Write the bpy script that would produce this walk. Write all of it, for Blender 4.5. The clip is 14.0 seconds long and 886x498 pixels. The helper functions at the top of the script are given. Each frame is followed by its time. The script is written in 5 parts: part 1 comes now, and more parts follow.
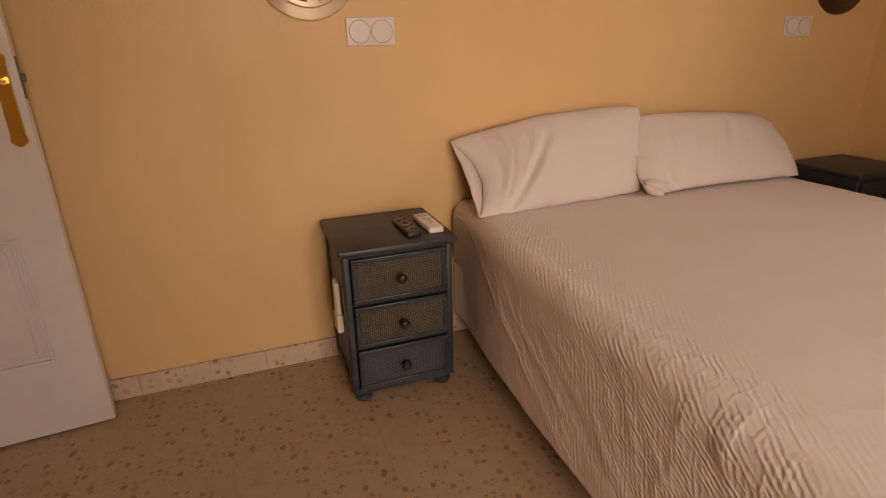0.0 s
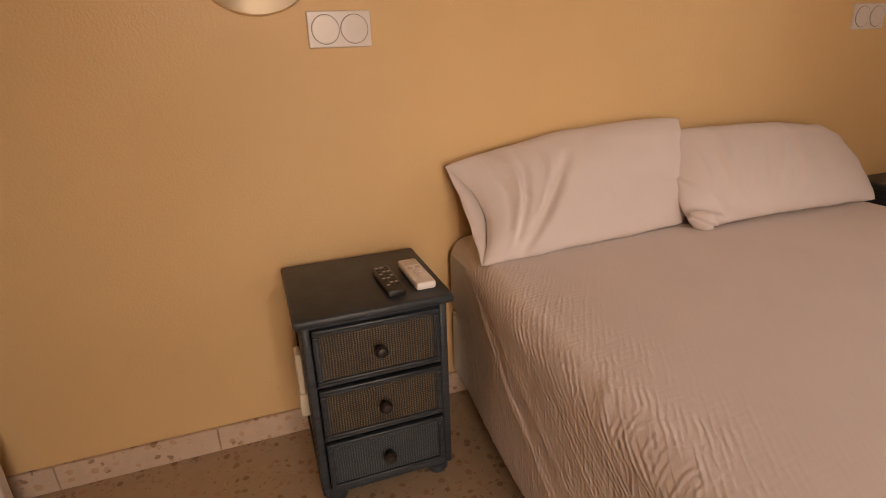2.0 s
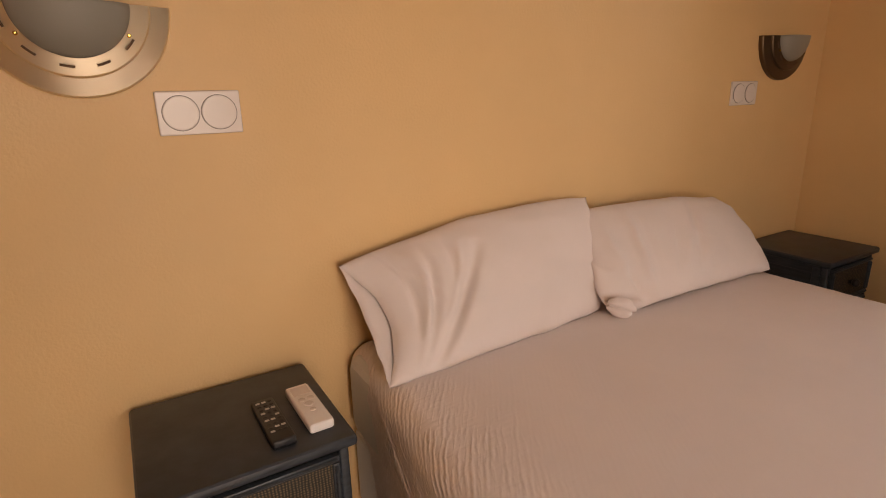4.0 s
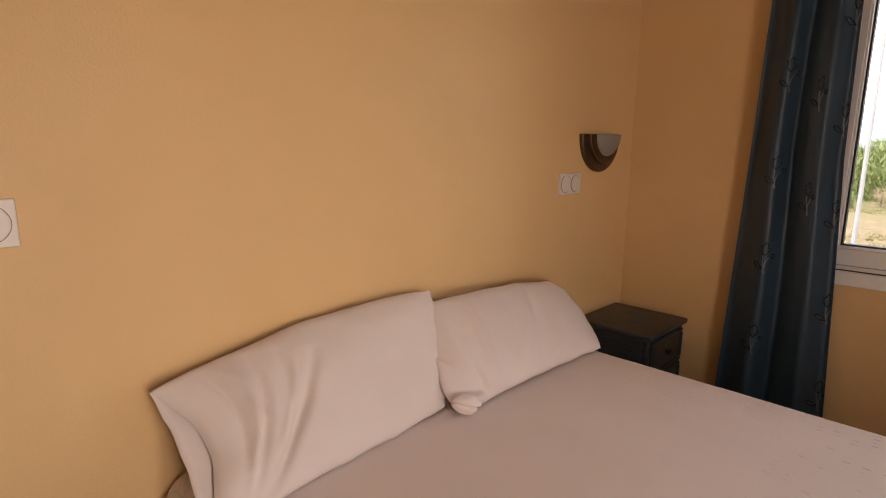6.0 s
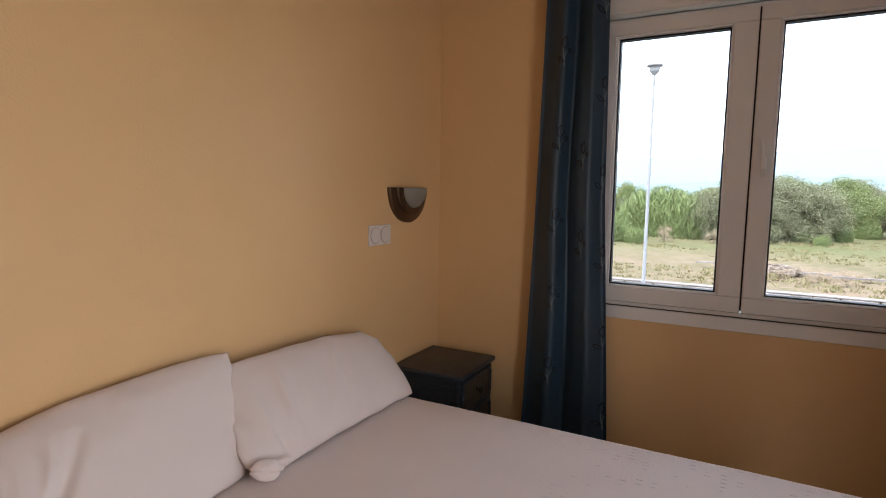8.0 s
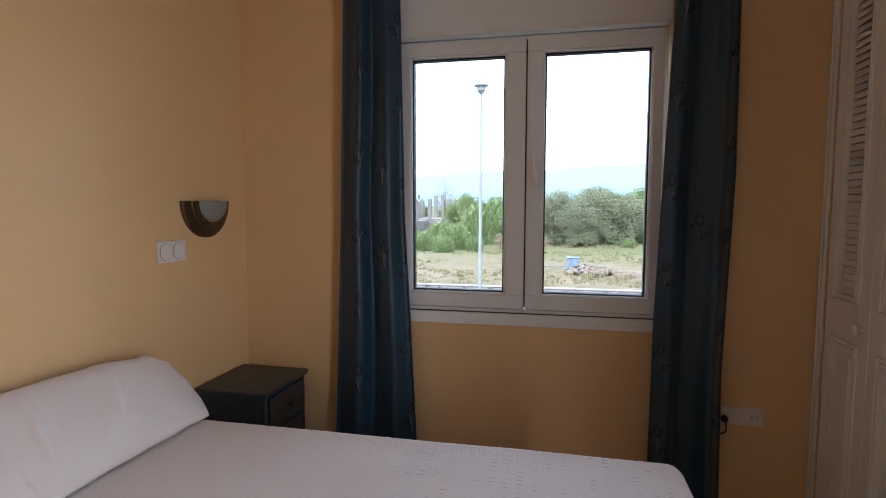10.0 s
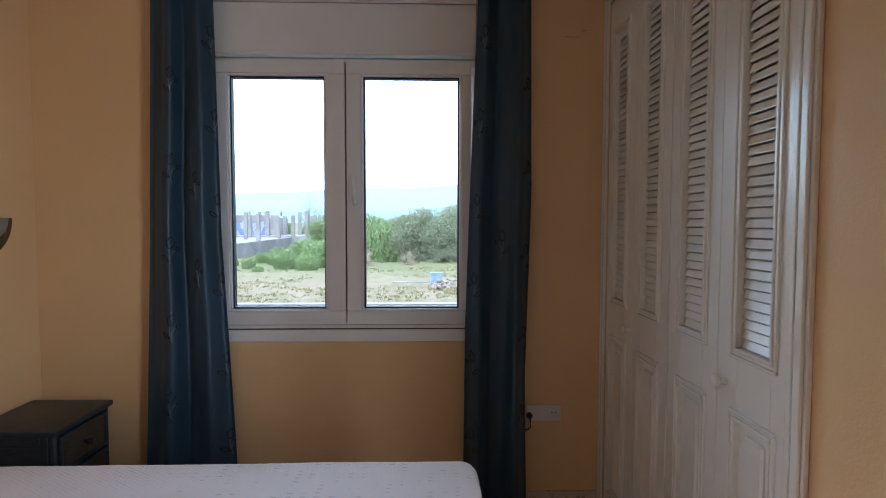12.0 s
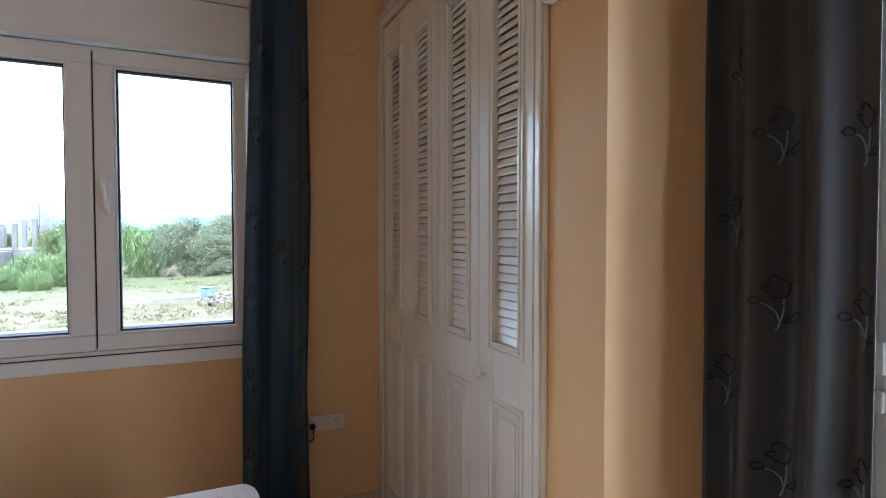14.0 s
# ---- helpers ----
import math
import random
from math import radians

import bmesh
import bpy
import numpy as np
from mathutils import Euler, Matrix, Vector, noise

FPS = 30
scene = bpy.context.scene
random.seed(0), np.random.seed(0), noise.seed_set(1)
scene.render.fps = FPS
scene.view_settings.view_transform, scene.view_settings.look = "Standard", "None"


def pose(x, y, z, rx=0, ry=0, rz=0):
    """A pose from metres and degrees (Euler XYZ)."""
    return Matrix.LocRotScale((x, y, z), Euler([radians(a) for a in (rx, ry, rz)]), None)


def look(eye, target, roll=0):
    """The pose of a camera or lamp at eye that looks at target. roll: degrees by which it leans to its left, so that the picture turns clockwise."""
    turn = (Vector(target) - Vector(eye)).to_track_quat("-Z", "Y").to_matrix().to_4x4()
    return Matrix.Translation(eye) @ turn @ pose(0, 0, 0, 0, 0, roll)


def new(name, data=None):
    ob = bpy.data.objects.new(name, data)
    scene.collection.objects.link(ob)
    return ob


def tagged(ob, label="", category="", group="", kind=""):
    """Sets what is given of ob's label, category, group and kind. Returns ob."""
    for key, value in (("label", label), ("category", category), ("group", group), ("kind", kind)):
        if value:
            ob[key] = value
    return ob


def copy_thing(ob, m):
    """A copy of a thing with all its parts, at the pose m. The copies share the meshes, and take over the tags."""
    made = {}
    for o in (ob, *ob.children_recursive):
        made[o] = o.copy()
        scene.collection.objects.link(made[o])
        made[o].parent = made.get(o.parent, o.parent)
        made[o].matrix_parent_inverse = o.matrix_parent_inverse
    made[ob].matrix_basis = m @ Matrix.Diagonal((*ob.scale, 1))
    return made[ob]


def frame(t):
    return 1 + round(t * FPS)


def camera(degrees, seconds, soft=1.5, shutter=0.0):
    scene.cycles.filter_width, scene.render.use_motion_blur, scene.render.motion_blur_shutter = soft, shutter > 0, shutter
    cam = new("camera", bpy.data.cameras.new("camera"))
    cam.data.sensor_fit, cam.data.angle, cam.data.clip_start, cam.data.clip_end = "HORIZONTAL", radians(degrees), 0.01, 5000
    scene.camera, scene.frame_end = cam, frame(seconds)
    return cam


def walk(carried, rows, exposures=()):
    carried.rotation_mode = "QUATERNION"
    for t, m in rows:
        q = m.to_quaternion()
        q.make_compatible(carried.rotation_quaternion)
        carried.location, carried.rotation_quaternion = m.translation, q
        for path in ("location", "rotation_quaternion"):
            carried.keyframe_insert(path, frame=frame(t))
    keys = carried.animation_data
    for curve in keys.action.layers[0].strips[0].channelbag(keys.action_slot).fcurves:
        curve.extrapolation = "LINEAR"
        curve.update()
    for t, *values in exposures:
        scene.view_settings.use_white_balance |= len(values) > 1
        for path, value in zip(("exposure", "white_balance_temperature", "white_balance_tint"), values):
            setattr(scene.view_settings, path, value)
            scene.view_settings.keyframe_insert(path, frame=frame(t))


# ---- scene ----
cam = camera(78.4, 14.0, 1.0)
# eye and target of the walk, metres; last value: lean in degrees
PATH = [
    (0, (-0.345, -1.771, 1.059), (0.293, -0.012, 0.352), -1.4),
    (0.5, (-0.306, -1.671, 1.05), (0.323, 0.087, 0.334), -1.3),
    (1, (-0.25, -1.575, 1.036), (0.359, 0.19, 0.32), -1.6),
    (1.5, (-0.198, -1.48, 1.037), (0.401, 0.292, 0.327), -2.1),
    (2, (-0.168, -1.406, 1.055), (0.443, 0.364, 0.352), -2.2),
    (2.5, (-0.136, -1.346, 1.061), (0.507, 0.421, 0.379), -2.4),
    (2.7, (-0.134, -1.321, 1.058), (0.551, 0.437, 0.397), -2.3),
    (5, (-0.022, -1.138, 1.195), (1.166, 0.399, 0.717), -0.6),
    (5.5, (-0.003, -1.148, 1.211), (1.286, 0.321, 0.787), -0.0),
    (6, (0.011, -1.16, 1.233), (1.408, 0.222, 0.862), 0.6),
    (6.5, (0.026, -1.183, 1.249), (1.52, 0.107, 0.927), 1.0),
    (7, (0.037, -1.205, 1.251), (1.627, -0.022, 0.981), 1.0),
    (7.5, (0.049, -1.253, 1.265), (1.721, -0.18, 1.032), 1.1),
    (8, (0.059, -1.274, 1.273), (1.813, -0.335, 1.063), 0.8),
    (8.5, (0.067, -1.318, 1.277), (1.883, -0.504, 1.079), 0.5),
    (10.8, (0.072, -1.544, 1.271), (2.056, -1.333, 1.132), -0.2),
    (11, (0.067, -1.566, 1.273), (2.056, -1.405, 1.139), -0.3),
    (11.5, (0.049, -1.622, 1.278), (2.044, -1.57, 1.155), -0.4),
    (12, (0.029, -1.666, 1.275), (2.026, -1.725, 1.176), 0.1),
    (12.5, (0.011, -1.701, 1.273), (1.999, -1.893, 1.175), 0.4),
    (13, (0.002, -1.705, 1.279), (1.96, -2.1, 1.185), 0.7),
    (13.5, (-0.002, -1.702, 1.282), (1.893, -2.338, 1.209), 0.4),
    (14, (-0.012, -1.659, 1.279), (1.807, -2.489, 1.216), 0.0),
]
walk(cam, [(t, look(eye, target, roll)) for t, eye, target, roll in PATH],
     # seconds, stops, kelvin, tint
     [(0.0, 1.4, 8300, 21), (2.5, 1.42, 8100, 19), (5.0, 1.48, 7500, 17), (6.5, 1.45, 6800, 14), (7.5, 1.38, 6100, 10), (8.5, 1.36, 5600, 6), (11.0, 1.38, 5000, 2), (12.5, 1.58, 4750, 0), (14.0, 1.87, 4750, 0)])


# ---- world, sun, large lights ----
SUN_ELEV, SUN_AZ = 58.0, 300.0          # azimuth clockwise from +y
SKY_STRENGTH, SUN_STRENGTH = 0.15, 1.3
world = bpy.data.worlds.new("sky")
scene.world = world
world.use_nodes = True
wn = world.node_tree
sky = wn.nodes.new("ShaderNodeTexSky")
sky.sky_type = "NISHITA"
sky.sun_disc = False
sky.sun_elevation = radians(SUN_ELEV)
sky.sun_rotation = radians(SUN_AZ)
sky.dust_density = 2.5
sky.air_density = 1.3
wn.nodes["Background"].inputs["Strength"].default_value = SKY_STRENGTH
# a summer haze lies evenly over the blue
haze = wn.nodes.new("ShaderNodeMixRGB")
haze.blend_type = "ADD"
haze.inputs["Fac"].default_value = 1.0
haze.inputs["Color2"].default_value = (6.6, 6.4, 6.15, 1)
wn.links.new(sky.outputs[0], haze.inputs["Color1"])
wn.links.new(haze.outputs[0], wn.nodes["Background"].inputs["Color"])

sun_data = bpy.data.lights.new("sun", "SUN")
sun_data.energy, sun_data.angle, sun_data.color = SUN_STRENGTH, radians(3.0), (1.0, 0.95, 0.87)
sun = new("sun", sun_data)
sd = Vector((math.sin(radians(SUN_AZ)) * math.cos(radians(SUN_ELEV)),
             math.cos(radians(SUN_AZ)) * math.cos(radians(SUN_ELEV)), math.sin(radians(SUN_ELEV))))
sun.matrix_world = look(sd * 30, (0, 0, 0))


def daylight(name, place, towards, w, h, watts, colour):
    """An area lamp in an opening, for the light of the sky outside it."""
    d = bpy.data.lights.new(name, "AREA")
    d.shape, d.size, d.size_y, d.energy, d.color = "RECTANGLE", w, h, watts, colour
    ob = new(name, d)
    ob.matrix_world = look(place, towards)
    return ob


# ---- the plan, metres ----
XE, XW = 2.395, -1.56          # inner faces of the window wall and of the wall opposite
YW, YS = -2.45, -2.95          # wardrobe wall; back of the recess with the balcony door
XC = 0.89                      # corner of the wardrobe wall
CEIL = 2.50
WY0, WY1, WZ0, WZ1 = -1.88, -0.73, 0.80, 2.0   # window opening
BX0, BX1, BZ1 = -0.45, 0.70, 2.10              # balcony door opening

door_light = daylight("daylight_balcony_door", ((BX0 + BX1) / 2 - 0.05, YS - 0.42, 1.15), (1.75, -0.4, 0.75), 1.15, 2.0, 12.6, (1.0, 0.88, 0.79))
door_light.data.spread = radians(122)     # narrow spread, aimed right, keeps the left of the bed wall darker


# ---- materials ----
def mat(name, base, rough=0.5, metal=0.0, spec=0.5, **kw):
    m = bpy.data.materials.new(name)
    m.use_nodes = True
    b = m.node_tree.nodes["Principled BSDF"]
    b.inputs["Base Color"].default_value = (*base, 1)
    b.inputs["Roughness"].default_value = rough
    b.inputs["Metallic"].default_value = metal
    b.inputs["Specular IOR Level"].default_value = spec
    for k, v in kw.items():
        b.inputs[k.replace("_", " ")].default_value = v
    return m


def node(m, kind, **inputs):
    n = m.node_tree.nodes.new(kind)
    for k, v in inputs.items():
        n.inputs[k.replace("_", " ")].default_value = v
    return n


def link(m, a, b):
    m.node_tree.links.new(a, b)


def bsdf(m):
    return m.node_tree.nodes["Principled BSDF"]


def coords(m, scale=(1, 1, 1), which="Object"):
    tc = node(m, "ShaderNodeTexCoord")
    mp = node(m, "ShaderNodeMapping")
    mp.inputs["Scale"].default_value = scale
    link(m, tc.outputs[which], mp.inputs["Vector"])
    return mp.outputs[0]


def vary(m, base, scale=3.0, amount=0.12, coord=None, tint=None, detail=6.0):
    """Mottles the base colour between darker and lighter by noise; returns the colour socket."""
    n = node(m, "ShaderNodeTexNoise", Scale=scale, Detail=detail, Roughness=0.6)
    link(m, coord or coords(m), n.inputs["Vector"])
    r = node(m, "ShaderNodeValToRGB")
    lo = tint or tuple(c * (1 - amount) for c in base)
    hi = tuple(min(1, c * (1 + amount)) for c in base)
    r.color_ramp.elements[0].position, r.color_ramp.elements[1].position = 0.32, 0.68
    r.color_ramp.elements[0].color, r.color_ramp.elements[1].color = (*lo, 1), (*hi, 1)
    link(m, n.outputs["Fac"], r.inputs["Fac"])
    link(m, r.outputs["Color"], bsdf(m).inputs["Base Color"])
    return r.outputs["Color"]


def bump(m, height, strength=0.3, distance=0.002):
    b = node(m, "ShaderNodeBump", Strength=strength, Distance=distance)
    link(m, height, b.inputs["Height"])
    old = bsdf(m).inputs["Normal"]
    if old.is_linked:
        link(m, old.links[0].from_socket, b.inputs["Normal"])
    link(m, b.outputs[0], old)


def grain(m, scale, strength=0.3, distance=0.002, detail=4.0, coord=None):
    n = node(m, "ShaderNodeTexNoise", Scale=scale, Detail=detail)
    link(m, coord or coords(m), n.inputs["Vector"])
    bump(m, n.outputs["Fac"], strength, distance)
    return n.outputs["Fac"]


def m_wall():
    c = (0.74, 0.485, 0.24)
    m = mat("yellow_wall_paint", c, 0.42, spec=0.4)
    vary(m, c, 1.6, 0.035)
    grain(m, 150.0, 0.5, 0.0020, 3.0)
    n = node(m, "ShaderNodeTexNoise", Scale=2.3, Detail=3.0)
    link(m, coords(m), n.inputs["Vector"])
    r = node(m, "ShaderNodeMapRange", From_Min=0.35, From_Max=0.65, To_Min=0.36, To_Max=0.58)
    link(m, n.outputs["Fac"], r.inputs["Value"])
    link(m, r.outputs[0], bsdf(m).inputs["Roughness"])
    # flat, uneven trowel marks under the paint
    grain(m, 9.0, 0.12, 0.004, 2.0)
    return m


def m_terrazzo(name, ground, chip_a, chip_b, rough):
    m = mat(name, ground, rough, spec=0.45)
    co = coords(m)
    wob = node(m, "ShaderNodeTexNoise", Scale=60.0, Detail=2.0)
    link(m, co, wob.inputs["Vector"])
    add = node(m, "ShaderNodeMixRGB")
    add.blend_type = "ADD"
    add.inputs["Fac"].default_value = 0.016
    link(m, co, add.inputs["Color1"])
    link(m, wob.outputs["Color"], add.inputs["Color2"])
    colour = None
    for i, (sc, thr, chip) in enumerate(((38.0, 0.34, chip_a), (75.0, 0.30, chip_b), (24.0, 0.22, chip_a))):
        v = node(m, "ShaderNodeTexVoronoi", Scale=sc)
        v.feature = "F1"
        link(m, add.outputs[0], v.inputs["Vector"])
        edge = node(m, "ShaderNodeMapRange", From_Min=thr + 0.03, From_Max=thr - 0.03)
        link(m, v.outputs["Distance"], edge.inputs["Value"])
        sep = node(m, "ShaderNodeSeparateColor")
        link(m, v.outputs["Color"], sep.inputs[0])
        some = node(m, "ShaderNodeMath")
        some.operation = "LESS_THAN"
        some.inputs[1].default_value = 0.5
        link(m, sep.outputs[0], some.inputs[0])
        fac = node(m, "ShaderNodeMath")
        fac.operation = "MULTIPLY"
        link(m, edge.outputs[0], fac.inputs[0])
        link(m, some.outputs[0], fac.inputs[1])
        tone = node(m, "ShaderNodeValToRGB")
        tone.color_ramp.elements[0].color = (*chip, 1)
        tone.color_ramp.elements[1].color = (*[c * 1.9 for c in chip], 1)
        link(m, sep.outputs[1], tone.inputs["Fac"])
        mix = node(m, "ShaderNodeMixRGB")
        if colour is None:
            base = node(m, "ShaderNodeTexNoise", Scale=25.0, Detail=8.0)
            link(m, co, base.inputs["Vector"])
            r = node(m, "ShaderNodeValToRGB")
            r.color_ramp.elements[0].color = (*[c * 0.86 for c in ground], 1)
            r.color_ramp.elements[1].color = (*[c * 1.12 for c in ground], 1)
            link(m, base.outputs["Fac"], r.inputs["Fac"])
            colour = r.outputs[0]
        link(m, fac.outputs[0], mix.inputs["Fac"])
        link(m, colour, mix.inputs["Color1"])
        link(m, tone.outputs[0], mix.inputs["Color2"])
        colour = mix.outputs[0]
    link(m, colour, bsdf(m).inputs["Base Color"])
    return m


def m_paint(name, c, rough=0.4, brush=0.15, amount=0.05, scale=7.0):
    m = mat(name, c, rough, spec=0.45)
    vary(m, c, scale, amount)
    grain(m, 120.0, brush, 0.0008)
    return m


def m_dark_wood():
    c = (0.030, 0.036, 0.044)
    m = mat("blue_grey_painted_wood", c, 0.42, spec=0.5)
    co = coords(m, (3, 3, 22))
    vary(m, c, 5.0, 0.35, co)
    grain(m, 14.0, 0.35, 0.0008, 6.0, co)
    return m


def m_rattan(name, dark, light):
    m = mat(name, dark, 0.6)
    w1 = node(m, "ShaderNodeTexWave", Scale=52.0, Distortion=3.5, Detail=2.0)
    w1.bands_direction = "X"
    w2 = node(m, "ShaderNodeTexWave", Scale=62.0, Distortion=3.0, Detail=2.0)
    w2.bands_direction = "Z"
    co = coords(m)
    for w in (w1, w2):
        link(m, co, w.inputs["Vector"])
    mul = node(m, "ShaderNodeMath")
    mul.operation = "MULTIPLY"
    link(m, w1.outputs["Fac"], mul.inputs[0])
    link(m, w2.outputs["Fac"], mul.inputs[1])
    n = node(m, "ShaderNodeTexNoise", Scale=38.0, Detail=6.0, Roughness=0.7)
    link(m, co, n.inputs["Vector"])
    mul2 = node(m, "ShaderNodeMath")
    mul2.operation = "MULTIPLY"
    link(m, mul.outputs[0], mul2.inputs[0])
    link(m, n.outputs["Fac"], mul2.inputs[1])
    r = node(m, "ShaderNodeValToRGB")
    r.color_ramp.elements[0].position, r.color_ramp.elements[1].position = 0.06, 0.42
    r.color_ramp.elements[0].color, r.color_ramp.elements[1].color = (*dark, 1), (*light, 1)
    link(m, mul2.outputs[0], r.inputs["Fac"])
    link(m, r.outputs[0], bsdf(m).inputs["Base Color"])
    bump(m, mul.outputs[0], 0.7, 0.0012)
    return m


def m_cotton(name, c, weave=0.1):
    m = mat(name, c, 0.85, spec=0.2, Sheen_Weight=0.15)
    vary(m, c, 4.0, 0.025)
    grain(m, 500.0, weave, 0.0006)
    grain(m, 11.0, 0.25, 0.006, 5.0)
    return m


def m_quilt():
    c = (0.79, 0.69, 0.66)
    m = mat("white_matelasse_cotton", c, 0.85, spec=0.2, Sheen_Weight=0.15)
    vary(m, c, 3.0, 0.03)
    # long slanting puckers of the woven quilting, flatter where the cloth is stretched over the top
    tc = node(m, "ShaderNodeTexCoord")
    sep = node(m, "ShaderNodeSeparateXYZ")
    link(m, tc.outputs["UV"], sep.inputs[0])
    side = node(m, "ShaderNodeMath")
    side.operation = "ABSOLUTE"
    link(m, sep.outputs[0], side.inputs[0])
    wob = node(m, "ShaderNodeTexNoise", Scale=7.0, Detail=4.0)
    link(m, tc.outputs["UV"], wob.inputs["Vector"])
    mask = node(m, "ShaderNodeMath")
    mask.operation = "MULTIPLY_ADD"
    link(m, wob.outputs["Fac"], mask.inputs[0])
    mask.inputs[1].default_value = 0.42
    link(m, side.outputs[0], mask.inputs[2])
    rng = node(m, "ShaderNodeMapRange", From_Min=0.70, From_Max=1.02, To_Min=0.06, To_Max=1.0)
    link(m, mask.outputs[0], rng.inputs["Value"])
    height = None
    # long puckers running down and along the hanging side, crossed by fainter ones; each breaks off unevenly
    for rot, scale, share, bend in ((-32, 27.0, 1.0, 2.6), (-82, 23.0, 0.6, 3.2)):
        mp = node(m, "ShaderNodeMapping")
        mp.inputs["Rotation"].default_value = (0, 0, radians(rot))
        link(m, tc.outputs["UV"], mp.inputs["Vector"])
        wv = node(m, "ShaderNodeTexWave", Scale=scale, Distortion=bend, Detail=2.0, Detail_Scale=0.9)
        wv.bands_direction = "X"
        link(m, mp.outputs[0], wv.inputs["Vector"])
        st = node(m, "ShaderNodeMapping")
        st.inputs["Scale"].default_value = (60, 14, 1)
        link(m, mp.outputs[0], st.inputs["Vector"])
        nn = node(m, "ShaderNodeTexNoise", Scale=1.0, Detail=2.0)
        link(m, st.outputs[0], nn.inputs["Vector"])
        cut = node(m, "ShaderNodeMapRange", From_Min=0.38, From_Max=0.64, To_Min=0.0, To_Max=share)
        link(m, nn.outputs["Fac"], cut.inputs["Value"])
        fold = node(m, "ShaderNodeMath")
        fold.operation = "MULTIPLY"
        link(m, wv.outputs["Fac"], fold.inputs[0])
        link(m, cut.outputs[0], fold.inputs[1])
        if height is None:
            height = fold.outputs[0]
        else:
            add = node(m, "ShaderNodeMath")
            link(m, height, add.inputs[0])
            link(m, fold.outputs[0], add.inputs[1])
            height = add.outputs[0]
    mul = node(m, "ShaderNodeMath")
    mul.operation = "MULTIPLY"
    link(m, height, mul.inputs[0])
    link(m, rng.outputs[0], mul.inputs[1])
    bump(m, mul.outputs[0], 1.0, 0.0020)
    # rows of short open stitches on the window half, their thread shadows painted darker
    def wave(sock, freq, cut):
        a = node(m, "ShaderNodeMath")
        a.operation = "MULTIPLY"
        a.inputs[1].default_value = freq * 2 * math.pi
        link(m, sock, a.inputs[0])
        b = node(m, "ShaderNodeMath")
        b.operation = "SINE"
        link(m, a.outputs[0], b.inputs[0])
        c_ = node(m, "ShaderNodeMapRange", From_Min=cut, From_Max=cut + 0.12)
        link(m, b.outputs[0], c_.inputs["Value"])
        return c_.outputs[0]
    some = node(m, "ShaderNodeTexNoise", Scale=16.0, Detail=2.0)
    link(m, tc.outputs["UV"], some.inputs["Vector"])
    pick = node(m, "ShaderNodeMapRange", From_Min=0.52, From_Max=0.60)
    link(m, some.outputs["Fac"], pick.inputs["Value"])
    where = node(m, "ShaderNodeMapRange", From_Min=0.02, From_Max=0.25)
    link(m, sep.outputs[0], where.inputs["Value"])
    along = node(m, "ShaderNodeMapRange", From_Min=0.80, From_Max=1.05)
    link(m, sep.outputs[1], along.inputs["Value"])
    f = wave(sep.outputs[0], 46.0, 0.80)
    for sk in (wave(sep.outputs[1], 26.0, 0.25), pick.outputs[0], where.outputs[0], along.outputs[0]):
        q = node(m, "ShaderNodeMath")
        q.operation = "MULTIPLY"
        link(m, f, q.inputs[0])
        link(m, sk, q.inputs[1])
        f = q.outputs[0]
    dash = node(m, "ShaderNodeMixRGB")
    link(m, f, dash.inputs["Fac"])
    old = bsdf(m).inputs["Base Color"].links[0].from_socket
    link(m, old, dash.inputs["Color1"])
    dash.inputs["Color2"].default_value = (0.50, 0.44, 0.44, 1)
    link(m, dash.outputs[0], bsdf(m).inputs["Base Color"])
    return m


def m_satin(name, c, through_cloth=0.16):
    m = mat(name, c, 0.42, spec=0.5, Sheen_Weight=0.25, Sheen_Roughness=0.35)
    vary(m, c, 5.0, 0.12)
    grain(m, 20.0, 0.2, 0.003, coord=coords(m, (1, 1, 0.15)))
    grain(m, 900.0, 0.08, 0.0004)
    # a little daylight comes through the cloth
    out = m.node_tree.nodes["Material Output"]
    tr = node(m, "ShaderNodeBsdfTranslucent", Color=(0.22, 0.36, 0.50, 1))
    mx = node(m, "ShaderNodeMixShader", Fac=through_cloth)
    link(m, bsdf(m).outputs[0], mx.inputs[1])
    link(m, tr.outputs[0], mx.inputs[2])
    link(m, mx.outputs[0], out.inputs["Surface"])
    return m


def m_silver():
    m = mat("brushed_satin_silver", (0.93, 0.82, 0.64), 0.28, 1.0)
    grain(m, 40.0, 0.1, 0.0006)
    grain(m, 6.0, 0.25, 0.004, 1.0)
    return m


def m_glass():
    m = mat("window_glass", (1, 1, 1), 0.0, spec=0.5)
    nt = m.node_tree
    out = nt.nodes["Material Output"]
    tr = node(m, "ShaderNodeBsdfTransparent")
    gl = node(m, "ShaderNodeBsdfGlossy", Roughness=0.02)
    fr = node(m, "ShaderNodeFresnel", IOR=1.25)
    mx = node(m, "ShaderNodeMixShader")
    link(m, fr.outputs[0], mx.inputs[0])
    link(m, tr.outputs[0], mx.inputs[1])
    link(m, gl.outputs[0], mx.inputs[2])
    link(m, mx.outputs[0], out.inputs["Surface"])
    return m


